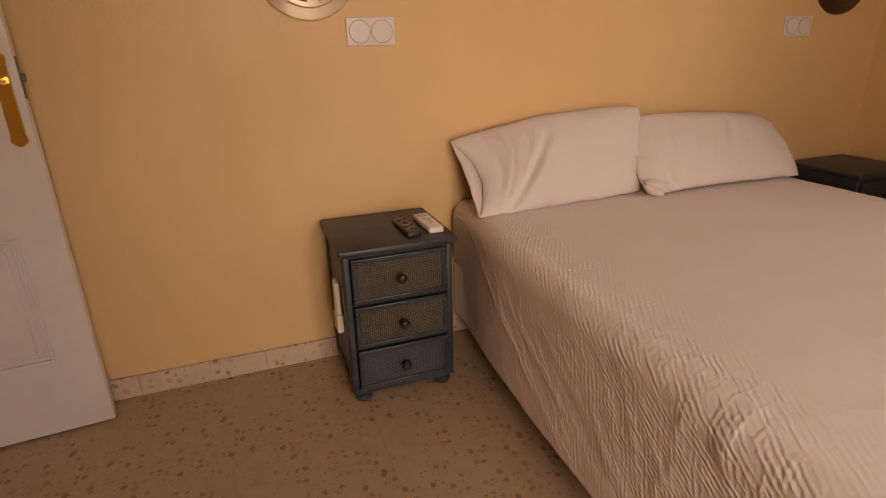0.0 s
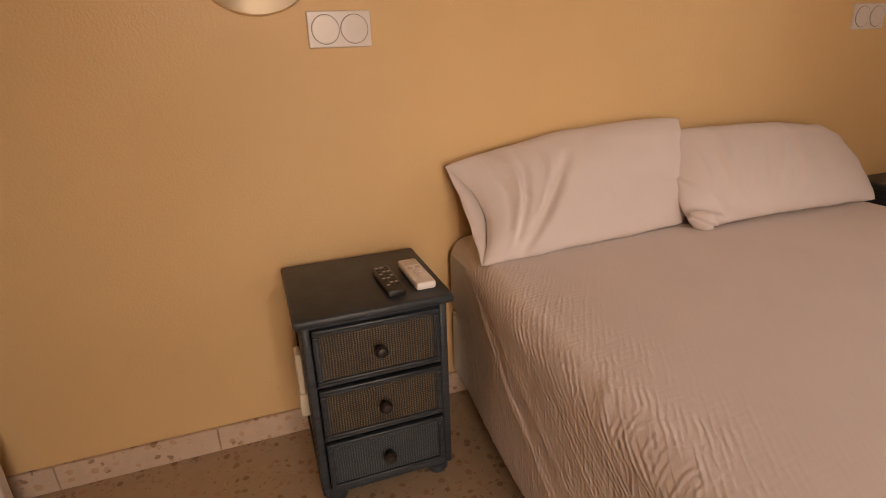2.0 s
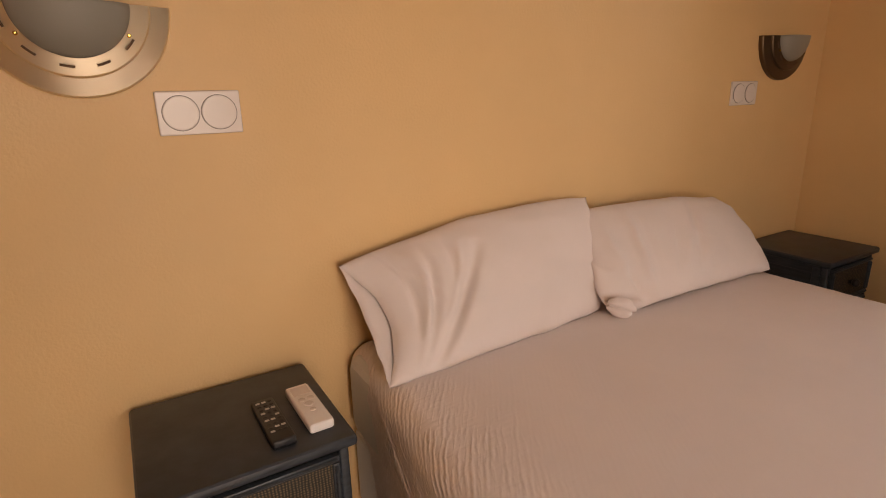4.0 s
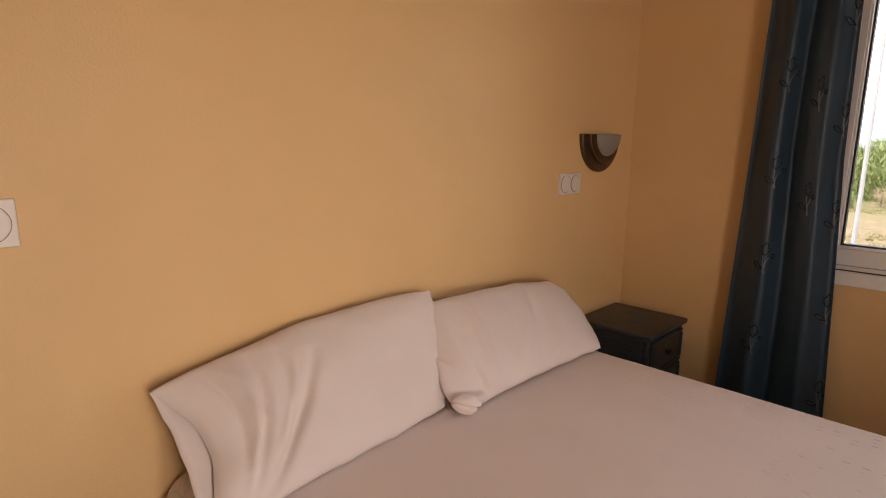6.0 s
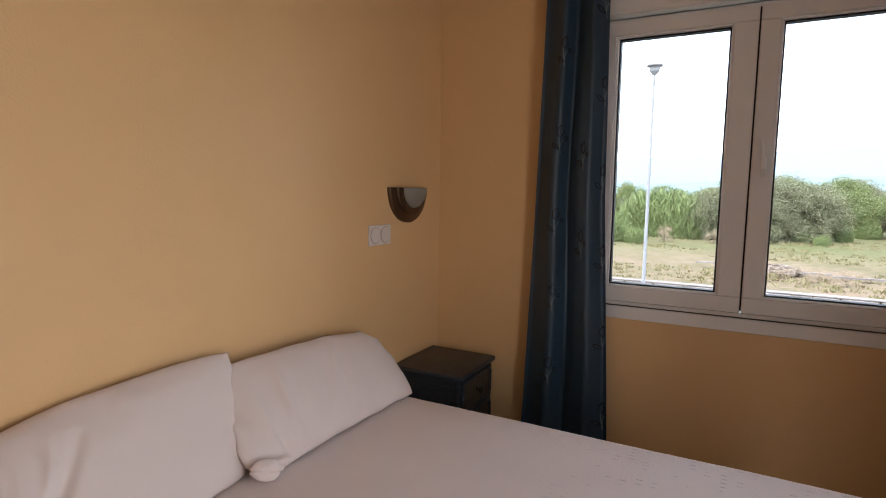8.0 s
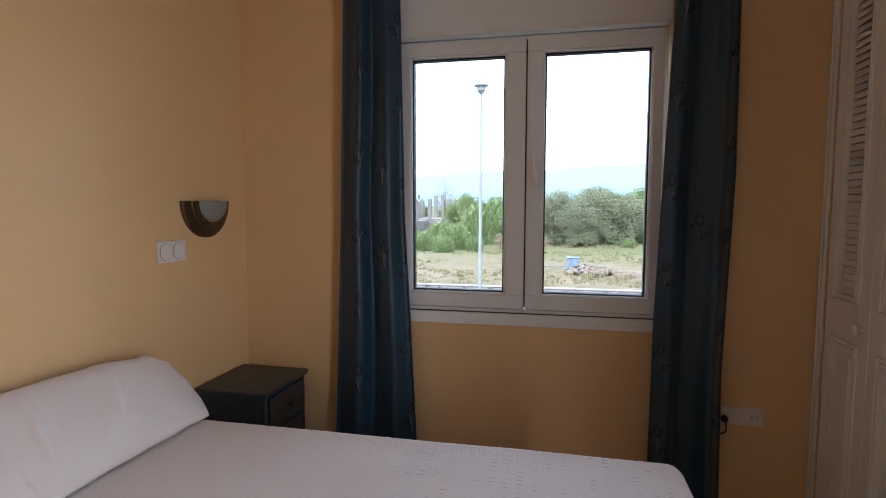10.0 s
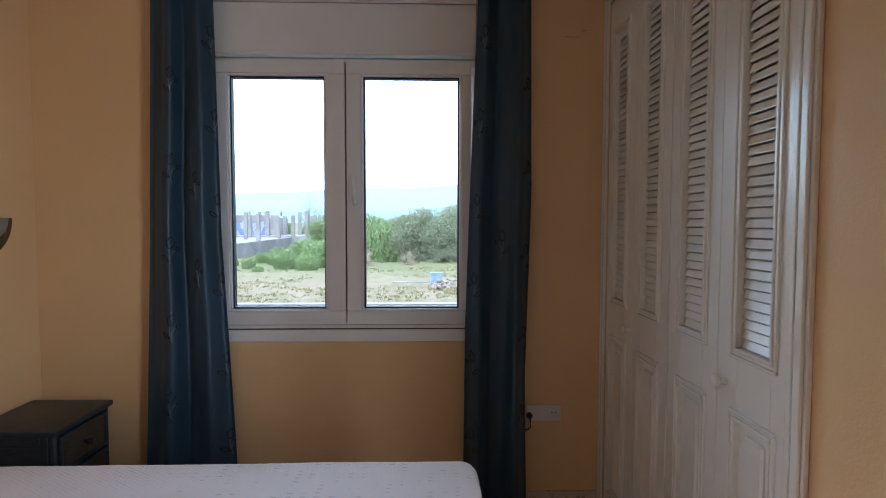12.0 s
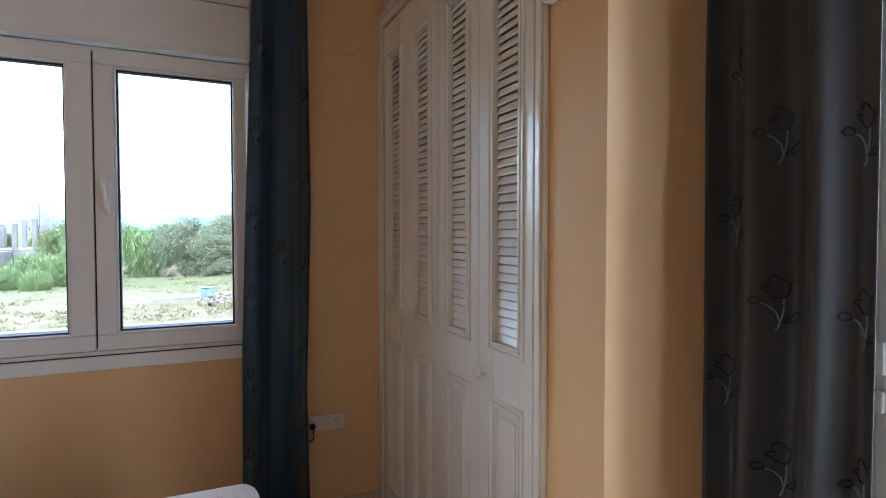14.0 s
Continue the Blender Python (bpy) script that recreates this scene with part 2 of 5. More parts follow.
def m_ground():
    c = (0.42, 0.37, 0.25)
    m = mat("dry_field_soil_and_grass", c, 0.95, spec=0.1)
    co = coords(m)
    a = node(m, "ShaderNodeTexNoise", Scale=0.09, Detail=8.0, Roughness=0.65)
    b = node(m, "ShaderNodeTexNoise", Scale=1.3, Detail=8.0, Roughness=0.7)
    for n in (a, b):
        link(m, co, n.inputs["Vector"])
    ra = node(m, "ShaderNodeValToRGB")
    ra.color_ramp.elements[0].position, ra.color_ramp.elements[1].position = 0.43, 0.59
    ra.color_ramp.elements[0].color, ra.color_ramp.elements[1].color = (0.105, 0.10, 0.045, 1), (0.215, 0.155, 0.11, 1)
    rb = node(m, "ShaderNodeValToRGB")
    rb.color_ramp.elements[0].position, rb.color_ramp.elements[1].position = 0.41, 0.63
    rb.color_ramp.elements[0].color, rb.color_ramp.elements[1].color = (0.095, 0.09, 0.04, 1), (0.235, 0.165, 0.12, 1)
    link(m, a.outputs["Fac"], ra.inputs["Fac"])
    link(m, b.outputs["Fac"], rb.inputs["Fac"])
    mx = node(m, "ShaderNodeMixRGB", Fac=0.5)
    link(m, ra.outputs[0], mx.inputs["Color1"])
    link(m, rb.outputs[0], mx.inputs["Color2"])
    # weeds grow thicker towards the bushes
    sep = node(m, "ShaderNodeSeparateXYZ")
    link(m, co, sep.inputs[0])
    patch = node(m, "ShaderNodeMath")
    patch.operation = "MULTIPLY_ADD"
    link(m, a.outputs["Fac"], patch.inputs[0])
    patch.inputs[1].default_value = 34.0
    link(m, sep.outputs[0], patch.inputs[2])
    far = node(m, "ShaderNodeMapRange", From_Min=56.0, From_Max=68.0, To_Min=0.0, To_Max=0.6)
    link(m, patch.outputs[0], far.inputs["Value"])
    weeds = node(m, "ShaderNodeMixRGB")
    link(m, far.outputs[0], weeds.inputs["Fac"])
    link(m, mx.outputs[0], weeds.inputs["Color1"])
    weeds.inputs["Color2"].default_value = (0.10, 0.115, 0.042, 1)
    link(m, weeds.outputs[0], bsdf(m).inputs["Base Color"])
    return m


def m_graffiti():
    """Bare block wall; its lower half painted white with large blue strokes."""
    m = mat("graffiti_wall", (0.24, 0.21, 0.19), 0.9, spec=0.1)
    vary(m, (0.17, 0.15, 0.14), 0.6, 0.2)
    old = bsdf(m).inputs["Base Color"].links[0].from_socket
    tc = coords(m)
    w = node(m, "ShaderNodeTexWave", Scale=0.28, Distortion=7.0, Detail=2.0, Detail_Scale=1.2)
    w.bands_direction = "Y"
    link(m, tc, w.inputs["Vector"])
    cut = node(m, "ShaderNodeMapRange", From_Min=0.52, From_Max=0.62)
    link(m, w.outputs["Fac"], cut.inputs["Value"])
    ink = node(m, "ShaderNodeMixRGB")
    link(m, cut.outputs[0], ink.inputs["Fac"])
    ink.inputs["Color1"].default_value = (0.25, 0.24, 0.25, 1)
    ink.inputs["Color2"].default_value = (0.13, 0.16, 0.24, 1)
    sep = node(m, "ShaderNodeSeparateXYZ")
    link(m, tc, sep.inputs[0])
    n = node(m, "ShaderNodeTexNoise", Scale=0.5, Detail=3.0)
    link(m, tc, n.inputs["Vector"])
    edge = node(m, "ShaderNodeMath")
    edge.operation = "MULTIPLY_ADD"
    edge.inputs[1].default_value = 1.2
    link(m, n.outputs["Fac"], edge.inputs[0])
    link(m, sep.outputs[2], edge.inputs[2])
    band = node(m, "ShaderNodeMapRange", From_Min=4.6, From_Max=4.8, To_Min=1.0, To_Max=0.0)
    link(m, edge.outputs[0], band.inputs["Value"])
    mx = node(m, "ShaderNodeMixRGB")
    link(m, band.outputs[0], mx.inputs["Fac"])
    link(m, old, mx.inputs["Color1"])
    link(m, ink.outputs[0], mx.inputs["Color2"])
    link(m, mx.outputs[0], bsdf(m).inputs["Base Color"])
    return m


def m_leaf(name, c, c2):
    m = mat(name, c, 0.6, spec=0.2)
    g = node(m, "ShaderNodeNewGeometry")
    r = node(m, "ShaderNodeValToRGB")
    r.color_ramp.elements[0].color, r.color_ramp.elements[1].color = (*c, 1), (*c2, 1)
    link(m, g.outputs["Random Per Island"], r.inputs["Fac"])
    link(m, r.outputs[0], bsdf(m).inputs["Base Color"])
    return m


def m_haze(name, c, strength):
    """Far hills as a backdrop: the haze before them is painted in as an even glow."""
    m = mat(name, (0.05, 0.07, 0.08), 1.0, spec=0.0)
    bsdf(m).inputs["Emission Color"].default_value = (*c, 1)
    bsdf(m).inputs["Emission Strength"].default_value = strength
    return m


WALL, CEILING = m_wall(), m_paint("white_ceiling_paint", (0.78, 0.74, 0.68), 0.8)
FLOOR = m_terrazzo("terrazzo_tile", (0.47, 0.34, 0.225), (0.25, 0.155, 0.09), (0.31, 0.20, 0.12), 0.34)
SKIRT = m_terrazzo("pale_terrazzo", (0.60, 0.45, 0.34), (0.30, 0.19, 0.12), (0.38, 0.26, 0.17), 0.35)
JOINT = mat("tile_joint_grout", (0.40, 0.30, 0.21), 0.9)
LACQUER = m_paint("cream_lacquered_wood", (0.80, 0.75, 0.665), 0.33, 0.04, 0.015)
bsdf(LACQUER).inputs["Coat Weight"].default_value = 0.7
bsdf(LACQUER).inputs["Coat Roughness"].default_value = 0.16
DOORWHITE = m_paint("white_lacquered_door", (0.66, 0.60, 0.56), 0.32)
PVC = m_paint("white_window_pvc", (0.80, 0.78, 0.77), 0.3, 0.05, 0.02)
GASKET = mat("black_rubber", (0.015, 0.015, 0.017), 0.6)
DARK = m_dark_wood()
RATTAN_A = m_rattan("brown_rattan_weave", (0.020, 0.018, 0.014), (0.20, 0.14, 0.075))
RATTAN_B = m_rattan("blue_grey_rattan_weave", (0.022, 0.028, 0.034), (0.10, 0.115, 0.12))
SLOT = mat("brown_slot_shade", (0.13, 0.075, 0.04), 0.6)
KNOB = mat("dark_brown_knob", (0.020, 0.014, 0.012), 0.3)
QUILT = m_quilt()
PILLOW = m_cotton("white_pillow_cotton", (0.72, 0.625, 0.59))
SHEET = m_cotton("white_mattress_cotton", (0.7, 0.66, 0.62))
BLUE = m_satin("dark_blue_satin", (0.029, 0.056, 0.091))
BLUE_THREAD = mat("pale_blue_thread", (0.15, 0.185, 0.22), 0.5)
DARK_THREAD = mat("black_thread", (0.008, 0.009, 0.012), 0.6)
GREYBLUE = m_satin("dark_grey_satin", (0.044, 0.046, 0.049), 0.02)
bsdf(GREYBLUE).inputs["Roughness"].default_value = 0.62
bsdf(GREYBLUE).inputs["Sheen Weight"].default_value = 0.08
SILVER, GLASS = m_silver(), m_glass()
BRONZE = mat("aged_bronze", (0.13, 0.085, 0.05), 0.42, 0.85)
FROST = mat("frosted_lamp_glass", (0.30, 0.28, 0.24), 0.5, spec=0.4, Transmission_Weight=0.15)
BRASS = mat("polished_brass", (0.80, 0.52, 0.14), 0.2, 1.0)
STEEL = mat("lock_steel", (0.16, 0.13, 0.115), 0.42, 0.9)
SWITCH = m_paint("white_switch_plastic", (0.74, 0.66, 0.62), 0.22, 0.02, 0.02)
SWITCH_GAP = mat("switch_shadow_groove", (0.16, 0.13, 0.11), 0.5)
BLACKP = mat("black_remote_plastic", (0.02, 0.019, 0.02), 0.35)
KEYPAD = mat("grey_rubber_keys", (0.48, 0.44, 0.42), 0.5)
WHITEP = m_paint("white_remote_plastic", (0.80, 0.74, 0.71), 0.3, 0.02, 0.02)
CREAMP = m_paint("cream_plastic", (0.74, 0.66, 0.50), 0.35, 0.02, 0.02)
GROUND = m_ground()
RUBBLE = m_leaf("broken_stone_and_twigs", (0.10, 0.075, 0.055), (0.33, 0.27, 0.22))
BARK = m_paint("bark", (0.12, 0.09, 0.065), 0.9, 0.5, 0.3)
LEAF_G = m_leaf("green_leaves", (0.115, 0.145, 0.05), (0.22, 0.25, 0.10))
LEAF_B = m_leaf("dry_olive_leaves", (0.135, 0.145, 0.075), (0.24, 0.235, 0.15))
LEAF_R = m_leaf("reed_leaves", (0.115, 0.15, 0.05), (0.24, 0.28, 0.12))
LEAF_D = m_leaf("dry_brush_twigs", (0.20, 0.14, 0.09), (0.42, 0.34, 0.24))
GRASS = m_leaf("dry_grass_blades", (0.14, 0.135, 0.055), (0.27, 0.22, 0.12))
CONCRETE = m_paint("weathered_concrete", (0.19, 0.165, 0.15), 0.9, 0.4, 0.25, 0.5)
GRAFFITI = m_graffiti()
KERB = m_paint("pale_garden_wall", (0.21, 0.185, 0.17), 0.9, 0.3, 0.15, 2.0)
ASPHALT = m_paint("asphalt", (0.06, 0.06, 0.06), 0.9, 0.5, 0.2, 3.0)
POLE = m_paint("galvanised_pole", (0.27, 0.27, 0.28), 0.5, 0.1, 0.08)
BIN = m_paint("blue_container_paint", (0.15, 0.185, 0.235), 0.6, 0.2, 0.3, 5.0)
# the hills' haze is only emission in their own colour
HILL_FAR, HILL_NEAR = m_haze("far_hills_haze_glow", (0.76, 0.88, 0.95), 0.44), m_haze("near_hills_haze_glow", (0.66, 0.80, 0.84), 0.42)


# ---- mesh helpers ----
def box(bm, x0, x1, y0, y1, z0, z1, r=0.0, seg=2):
    n0 = len(bm.verts)
    res = bmesh.ops.create_cube(bm, size=1.0)
    sx, sy, sz = x1 - x0, y1 - y0, z1 - z0
    for v in res["verts"]:
        v.co = Vector((x0 + (v.co.x + 0.5) * sx, y0 + (v.co.y + 0.5) * sy, z0 + (v.co.z + 0.5) * sz))
    if r > 0:
        edges = list({e for v in res["verts"] for e in v.link_edges})
        bmesh.ops.bevel(bm, geom=edges, offset=r, segments=seg, profile=0.5, affect="EDGES")
    return bm


def abox(*a, **k):
    return box(bmesh.new(), *a, **k)


def lathe(bm, prof, place=(0, 0, 0), axis="Z", n=24):
    """Turns a profile of (radius, height) about an axis."""
    rings = []
    for r, h in prof:
        ring = []
        for i in range(n):
            a = 2 * math.pi * i / n
            c, s = r * math.cos(a), r * math.sin(a)
            p = {"Z": (c, s, h), "Y": (c, h, s), "X": (h, c, s)}[axis]
            ring.append(bm.verts.new((p[0] + place[0], p[1] + place[1], p[2] + place[2])))
        rings.append(ring)
    for a, b in zip(rings, rings[1:]):
        for i in range(n):
            bm.faces.new((a[i], a[(i + 1) % n], b[(i + 1) % n], b[i]))
    bm.faces.new(rings[0][::-1])
    bm.faces.new(rings[-1])
    return bm


def tube(bm, pts, r, n=6):
    """A round cord along points; r may be a number or one for each point."""
    pts = [Vector(p) for p in pts]
    rings = []
    for i, p in enumerate(pts):
        d = (pts[min(i + 1, len(pts) - 1)] - pts[max(i - 1, 0)]).normalized()
        q = d.to_track_quat("Z", "Y")
        rr = r[i] if isinstance(r, (list, tuple)) else r
        rings.append([bm.verts.new(p + q @ Vector((rr * math.cos(2 * math.pi * k / n), rr * math.sin(2 * math.pi * k / n), 0))) for k in range(n)])
    for a, b in zip(rings, rings[1:]):
        for k in range(n):
            bm.faces.new((a[k], a[(k + 1) % n], b[(k + 1) % n], b[k]))
    bm.faces.new(rings[0][::-1])
    bm.faces.new(rings[-1])
    return bm


def grid_faces(bm, rows, close=False):
    for a, b in zip(rows, rows[1:]):
        for i in range(len(a) - 1):
            bm.faces.new((a[i], a[i + 1], b[i + 1], b[i]))


def part(name, bm, material, parent=None, label="", kind="", smooth=True):
    """Links a bmesh as one mesh object, under a thing or a part."""
    me = bpy.data.meshes.new(name)
    bmesh.ops.recalc_face_normals(bm, faces=bm.faces[:])
    bm.to_mesh(me)
    bm.free()
    for mt in (material if isinstance(material, (list, tuple)) else (material,)):
        me.materials.append(mt)
    if smooth:
        me.shade_smooth()
        me.set_sharp_from_angle(angle=radians(20))
    ob = new(name, me)
    if parent:
        ob.parent = parent
    return tagged(ob, label, kind=kind)


def thing(name, label, category, group="", place=(0, 0, 0), turn=0.0):
    ob = new(name)
    ob.empty_display_size = 0.1
    ob.matrix_world = pose(*place, 0, 0, turn)
    return tagged(ob, label, category, group)


def structure(name, bm, material, label, smooth=True):
    return part(name, bm, material, None, label, "structure", smooth)


# ---- room shell ----
T = 0.24
floor = structure("floor", abox(XW - T, XE + T, YS - T, T, -0.30, -0.012), JOINT, "brown terrazzo tiled bedroom floor")
structure("ceiling", abox(XW - T, XE + T, YS - T, T, CEIL, CEIL + 0.2), CEILING, "plain white bedroom ceiling")
structure("wall_north", abox(XW - T, XE + T, 0.0, T, -0.3, CEIL), WALL, "yellow painted wall behind the bed")
structure("wall_west", abox(XW - T, XW, YS - T, 0.0, -0.3, CEIL), WALL, "yellow painted bedroom wall with orange-peel texture")
bm = bmesh.new()
for y0, y1, z0, z1 in ((YS - T, WY0, -0.3, CEIL), (WY1, 0.0, -0.3, CEIL), (WY0, WY1, -0.3, WZ0 - 0.044), (WY0, WY1, 2.27, CEIL)):
    box(bm, XE, XE + T, y0, y1, z0, z1)
structure("wall_east", bm, WALL, "yellow painted wall with the window opening")
bm = bmesh.new()
WX0, WX1, WTOP = 1.157, 2.374, 2.205      # wardrobe opening
for x0, x1, z0, z1 in ((XC, WX0, -0.3, CEIL), (WX1, XE, -0.3, CEIL), (WX0, WX1, WTOP, CEIL), (WX0, WX1, -0.3, -0.014)):
    box(bm, x0, x1, YS, YW, z0, z1)
structure("wall_wardrobe", bm, WALL, "yellow painted wall round the built-in wardrobe")
bm = bmesh.new()
for x0, x1, z0, z1 in ((XW, BX0, -0.3, CEIL), (BX1, XE, -0.3, CEIL), (BX0, BX1, BZ1, CEIL), (BX0, BX1, -0.3, -0.014)):
    box(bm, x0, x1, YS - T, YS, z0, z1)
structure("wall_south", bm, WALL, "yellow painted wall with the balcony door")

# skirting of terrazzo strips, 40 cm long
def skirting(name, x0, x1, y0, y1):
    holder = thing(name, "pale terrazzo skirting strip along the wall", "")
    holder["kind"] = "structure"
    along_x = (x1 - x0) > (y1 - y0)
    L = (x1 - x0) if along_x else (y1 - y0)
    n = max(1, round(L / 0.40))
    for i in range(n):
        a, b = i * L / n + 0.0008, (i + 1) * L / n - 0.0008
        if along_x:
            bm = abox(x0 + a, x0 + b, y0, y1, 0.0, 0.075, 0.002, 1)
        else:
            bm = abox(x0, x1, y0 + a, y0 + b, 0.0, 0.075, 0.002, 1)
        part("skirting_tile", bm, SKIRT, holder)


# ---- entrance door, open against the wall ----
def entrance_door():
    d = thing("door_1", "white panelled bedroom door standing open near the wall", "door", place=(-1.53, -0.185, 0), turn=5.0)
    d["kind"] = "structure"
    w, th, h = 0.705, 0.037, 2.03
    leaf = abox(0, w, 0, th, 0.008, h, 0.003)
    part("door_leaf", leaf, DOORWHITE, d)
    # raised panels with moulded rims on the face
    for z0, z1 in ((0.24, 0.61), (0.78, 1.88)):
        bm = bmesh.new()
        a, b = 0.11, w - 0.100
        for inset, t, q in ((0.0, 0.010, 0.010), (0.0105, 0.010, 0.005)):
            A, B, C, E = a + inset, b - inset, z0 + inset, z1 - inset
            for x0, x1, q0, q1 in ((A, B, C, C + t), (A, B, E - t, E), (A, A + t, C + t, E - t), (B - t, B, C + t, E - t)):
                box(bm, x0, x1, -q, 0.001, q0, q1, 0.0035)
        box(bm, a + 0.035, b - 0.035, -0.005, 0.001, z0 + 0.035, z1 - 0.035, 0.004)
        part("door_panel", bm, DOORWHITE, d)
    # brass plate with scalloped ends
    bm = bmesh.new()
    zc, hh, hw = 0.955, 0.115, 0.020
    prof = [(0, 1.0), (0.35, 0.985), (0.6, 0.95), (0.62, 0.93), (0.95, 0.9), (1.0, 0.82), (0.86, 0.76), (0.84, 0.0)]
    half = [(a * hw, b * hh) for a, b in prof]
    ring = half + [(x, -z) for x, z in half[::-1][1:]]
    ring = ring + [(-x, z) for x, z in ring[::-1][1:-1]]
    px = w - 0.034
    f = bm.faces.new([bm.verts.new((px + x, -0.0005, zc + z)) for x, z in ring])
    ext = bmesh.ops.extrude_face_region(bm, geom=[f])
    for v in ext["geom"]:
        if isinstance(v, bmesh.types.BMVert):
            v.co.y -= 0.005
            v.co.x = px + (v.co.x - px) * 0.86
            v.co.z = zc + (v.co.z - zc) * 0.97
    part("door_handle_plate", bm, BRASS, d, "polished brass handle plate")
    bm = bmesh.new()
    lathe(bm, [(0.011, 0), (0.011, -0.012), (0.008, -0.03), (0.008, -0.042)], (px, -0.004, 1.0), "Y", 16)
    tube(bm, [(px, -0.046, 1.0), (px - 0.04, -0.05, 1.002), (px - 0.09, -0.05, 0.998), (px - 0.11, -0.046, 0.992)], [0.009, 0.008, 0.007, 0.006], 10)
    part("door_handle", bm, BRASS, d, "polished brass lever handle")
    for z in (0.857, 1.052):
        part("screw", lathe(bmesh.new(), [(0.004, -0.004), (0.004, -0.0075), (0.002, -0.009)], (px, 0, z), "Y", 10), BRASS, d)
    bm = abox(w - 0.0015, w + 0.0015, 0.008, 0.030, 0.955, 1.055, 0.0008, 1)
    box(bm, w + 0.0005, w + 0.011, 0.012, 0.026, 0.995, 1.015, 0.002)
    part("lock_plate", bm, STEEL, d, "worn steel lock plate and latch")


entrance_door()


# ---- window ----
def frame_rect(bm, x0, x1, y0, y1, z0, z1, w, r=0.004):
    for a, b, c, e in ((y0, y1, z0, z0 + w), (y0, y1, z1 - w, z1), (y0, y0 + w, z0 + w, z1 - w), (y1 - w, y1, z0 + w, z1 - w)):
        box(bm, x0, x1, a, b, c, e, r)
    return bm


def window():
    w = thing("window_1", "closed white pvc double-sash bedroom window", "window", place=(0, 0, 0))
    w["kind"] = "structure"
    part("window_frame", frame_rect(bmesh.new(), 2.487, 2.55, WY0, WY1, WZ0 - 0.014, 1.998, 0.035), PVC, w)
    mid = -1.308
    for y0, y1, g0, g1 in ((mid + 0.003, -0.745, -1.223, -0.789), (-1.865, mid - 0.003, -1.822, -1.378)):
        bm = bmesh.new()
        for a, b, c, e in ((y0, y1, 0.813, 0.875), (y0, y1, 1.927, 1.985), (y0, g0, 0.875, 1.927), (g1, y1, 0.875, 1.927)):
            box(bm, 2.468, 2.53, a, b, c, e, 0.004)
        sash = part("sash", bm, PVC, w)
        # bead sloping to the glass, and its black seal
        bm = frame_rect(bmesh.new(), 2.4755, 2.525, g0 - 0.002, g1 + 0.002, 0.873, 1.929, 0.010, 0.003)
        part("glazing_bead", bm, PVC, sash)
        bm = frame_rect(bmesh.new(), 2.490, 2.524, g0 + 0.0085, g1 - 0.0085, 0.8835, 1.9185, 0.006, 0.001)
        part("seal", bm, GASKET, sash, "black rubber glazing seal")
        pane = part("pane", abox(2.512, 2.518, g0 + 0.009, g1 - 0.009, 0.884, 1.918), GLASS, sash, "clear window glass")
        pane.visible_shadow = False
    part("seal", abox(2.486, 2.50, mid - 0.008, mid + 0.008, 0.82, 1.98), GASKET, w, "black rubber seal between the sashes")
    h = part("window_handle", abox(2.455, 2.468, -1.362, -1.340, 1.345, 1.415, 0.005), PVC, w, "white window handle")
    bm = tube(bmesh.new(), [(2.458, -1.351, 1.365), (2.435, -1.351, 1.362), (2.428, -1.350, 1.375), (2.430, -1.344, 1.43), (2.432, -1.338, 1.485)], [0.008, 0.009, 0.010, 0.009, 0.006], 10)
    part("lever", bm, PVC, h)
    # the sashes close nearly flush with the inner face of the wall
    flush = Matrix.Translation((0.04, -1.53, 1.27)) @ Matrix.Scale(0.9755, 4) @ Matrix.Translation((-0.04, 1.53, -1.27))
    for ob in w.children_recursive:
        if not ob.name.startswith("window_frame"):
            ob.data.transform(flush)
    # roller shutter box and sill
    bm = abox(2.400, 2.60, WY0 + 0.002, WY1 - 0.002, 2.002, 2.205, 0.004)
    box(bm, 2.392, 2.412, WY0 + 0.004, WY1 - 0.004, 1.990, 2.006, 0.003)
    part("shutter_box", bm, PVC, w, "white roller shutter box")
    part("shutter_box_lid", abox(2.397, 2.6, WY0 + 0.002, WY1 - 0.002, 2.208, 2.268, 0.003), PVC, w, "white roller shutter box")
    bm = abox(2.386, 2.398, WY0 + 0.002, WY1 - 0.002, 0.754, 0.807, 0.003)
    box(bm, 2.397, 2.486, WY0 + 0.002, WY1 - 0.002, 0.760, 0.784)
    box(bm, 2.404, 2.470, WY0 + 0.003, WY1 - 0.003, 0.785, 0.8225)
    part("window_sill", bm, PVC, w)
    # added black strip draws the dark seam and hides the bright ledge
    part("seal", abox(2.3875, 2.4035, WY0 + 0.003, WY1 - 0.003, 0.8074, 0.8092), GASKET, w, "thin black strip added as the dark seam under the sashes")


window()


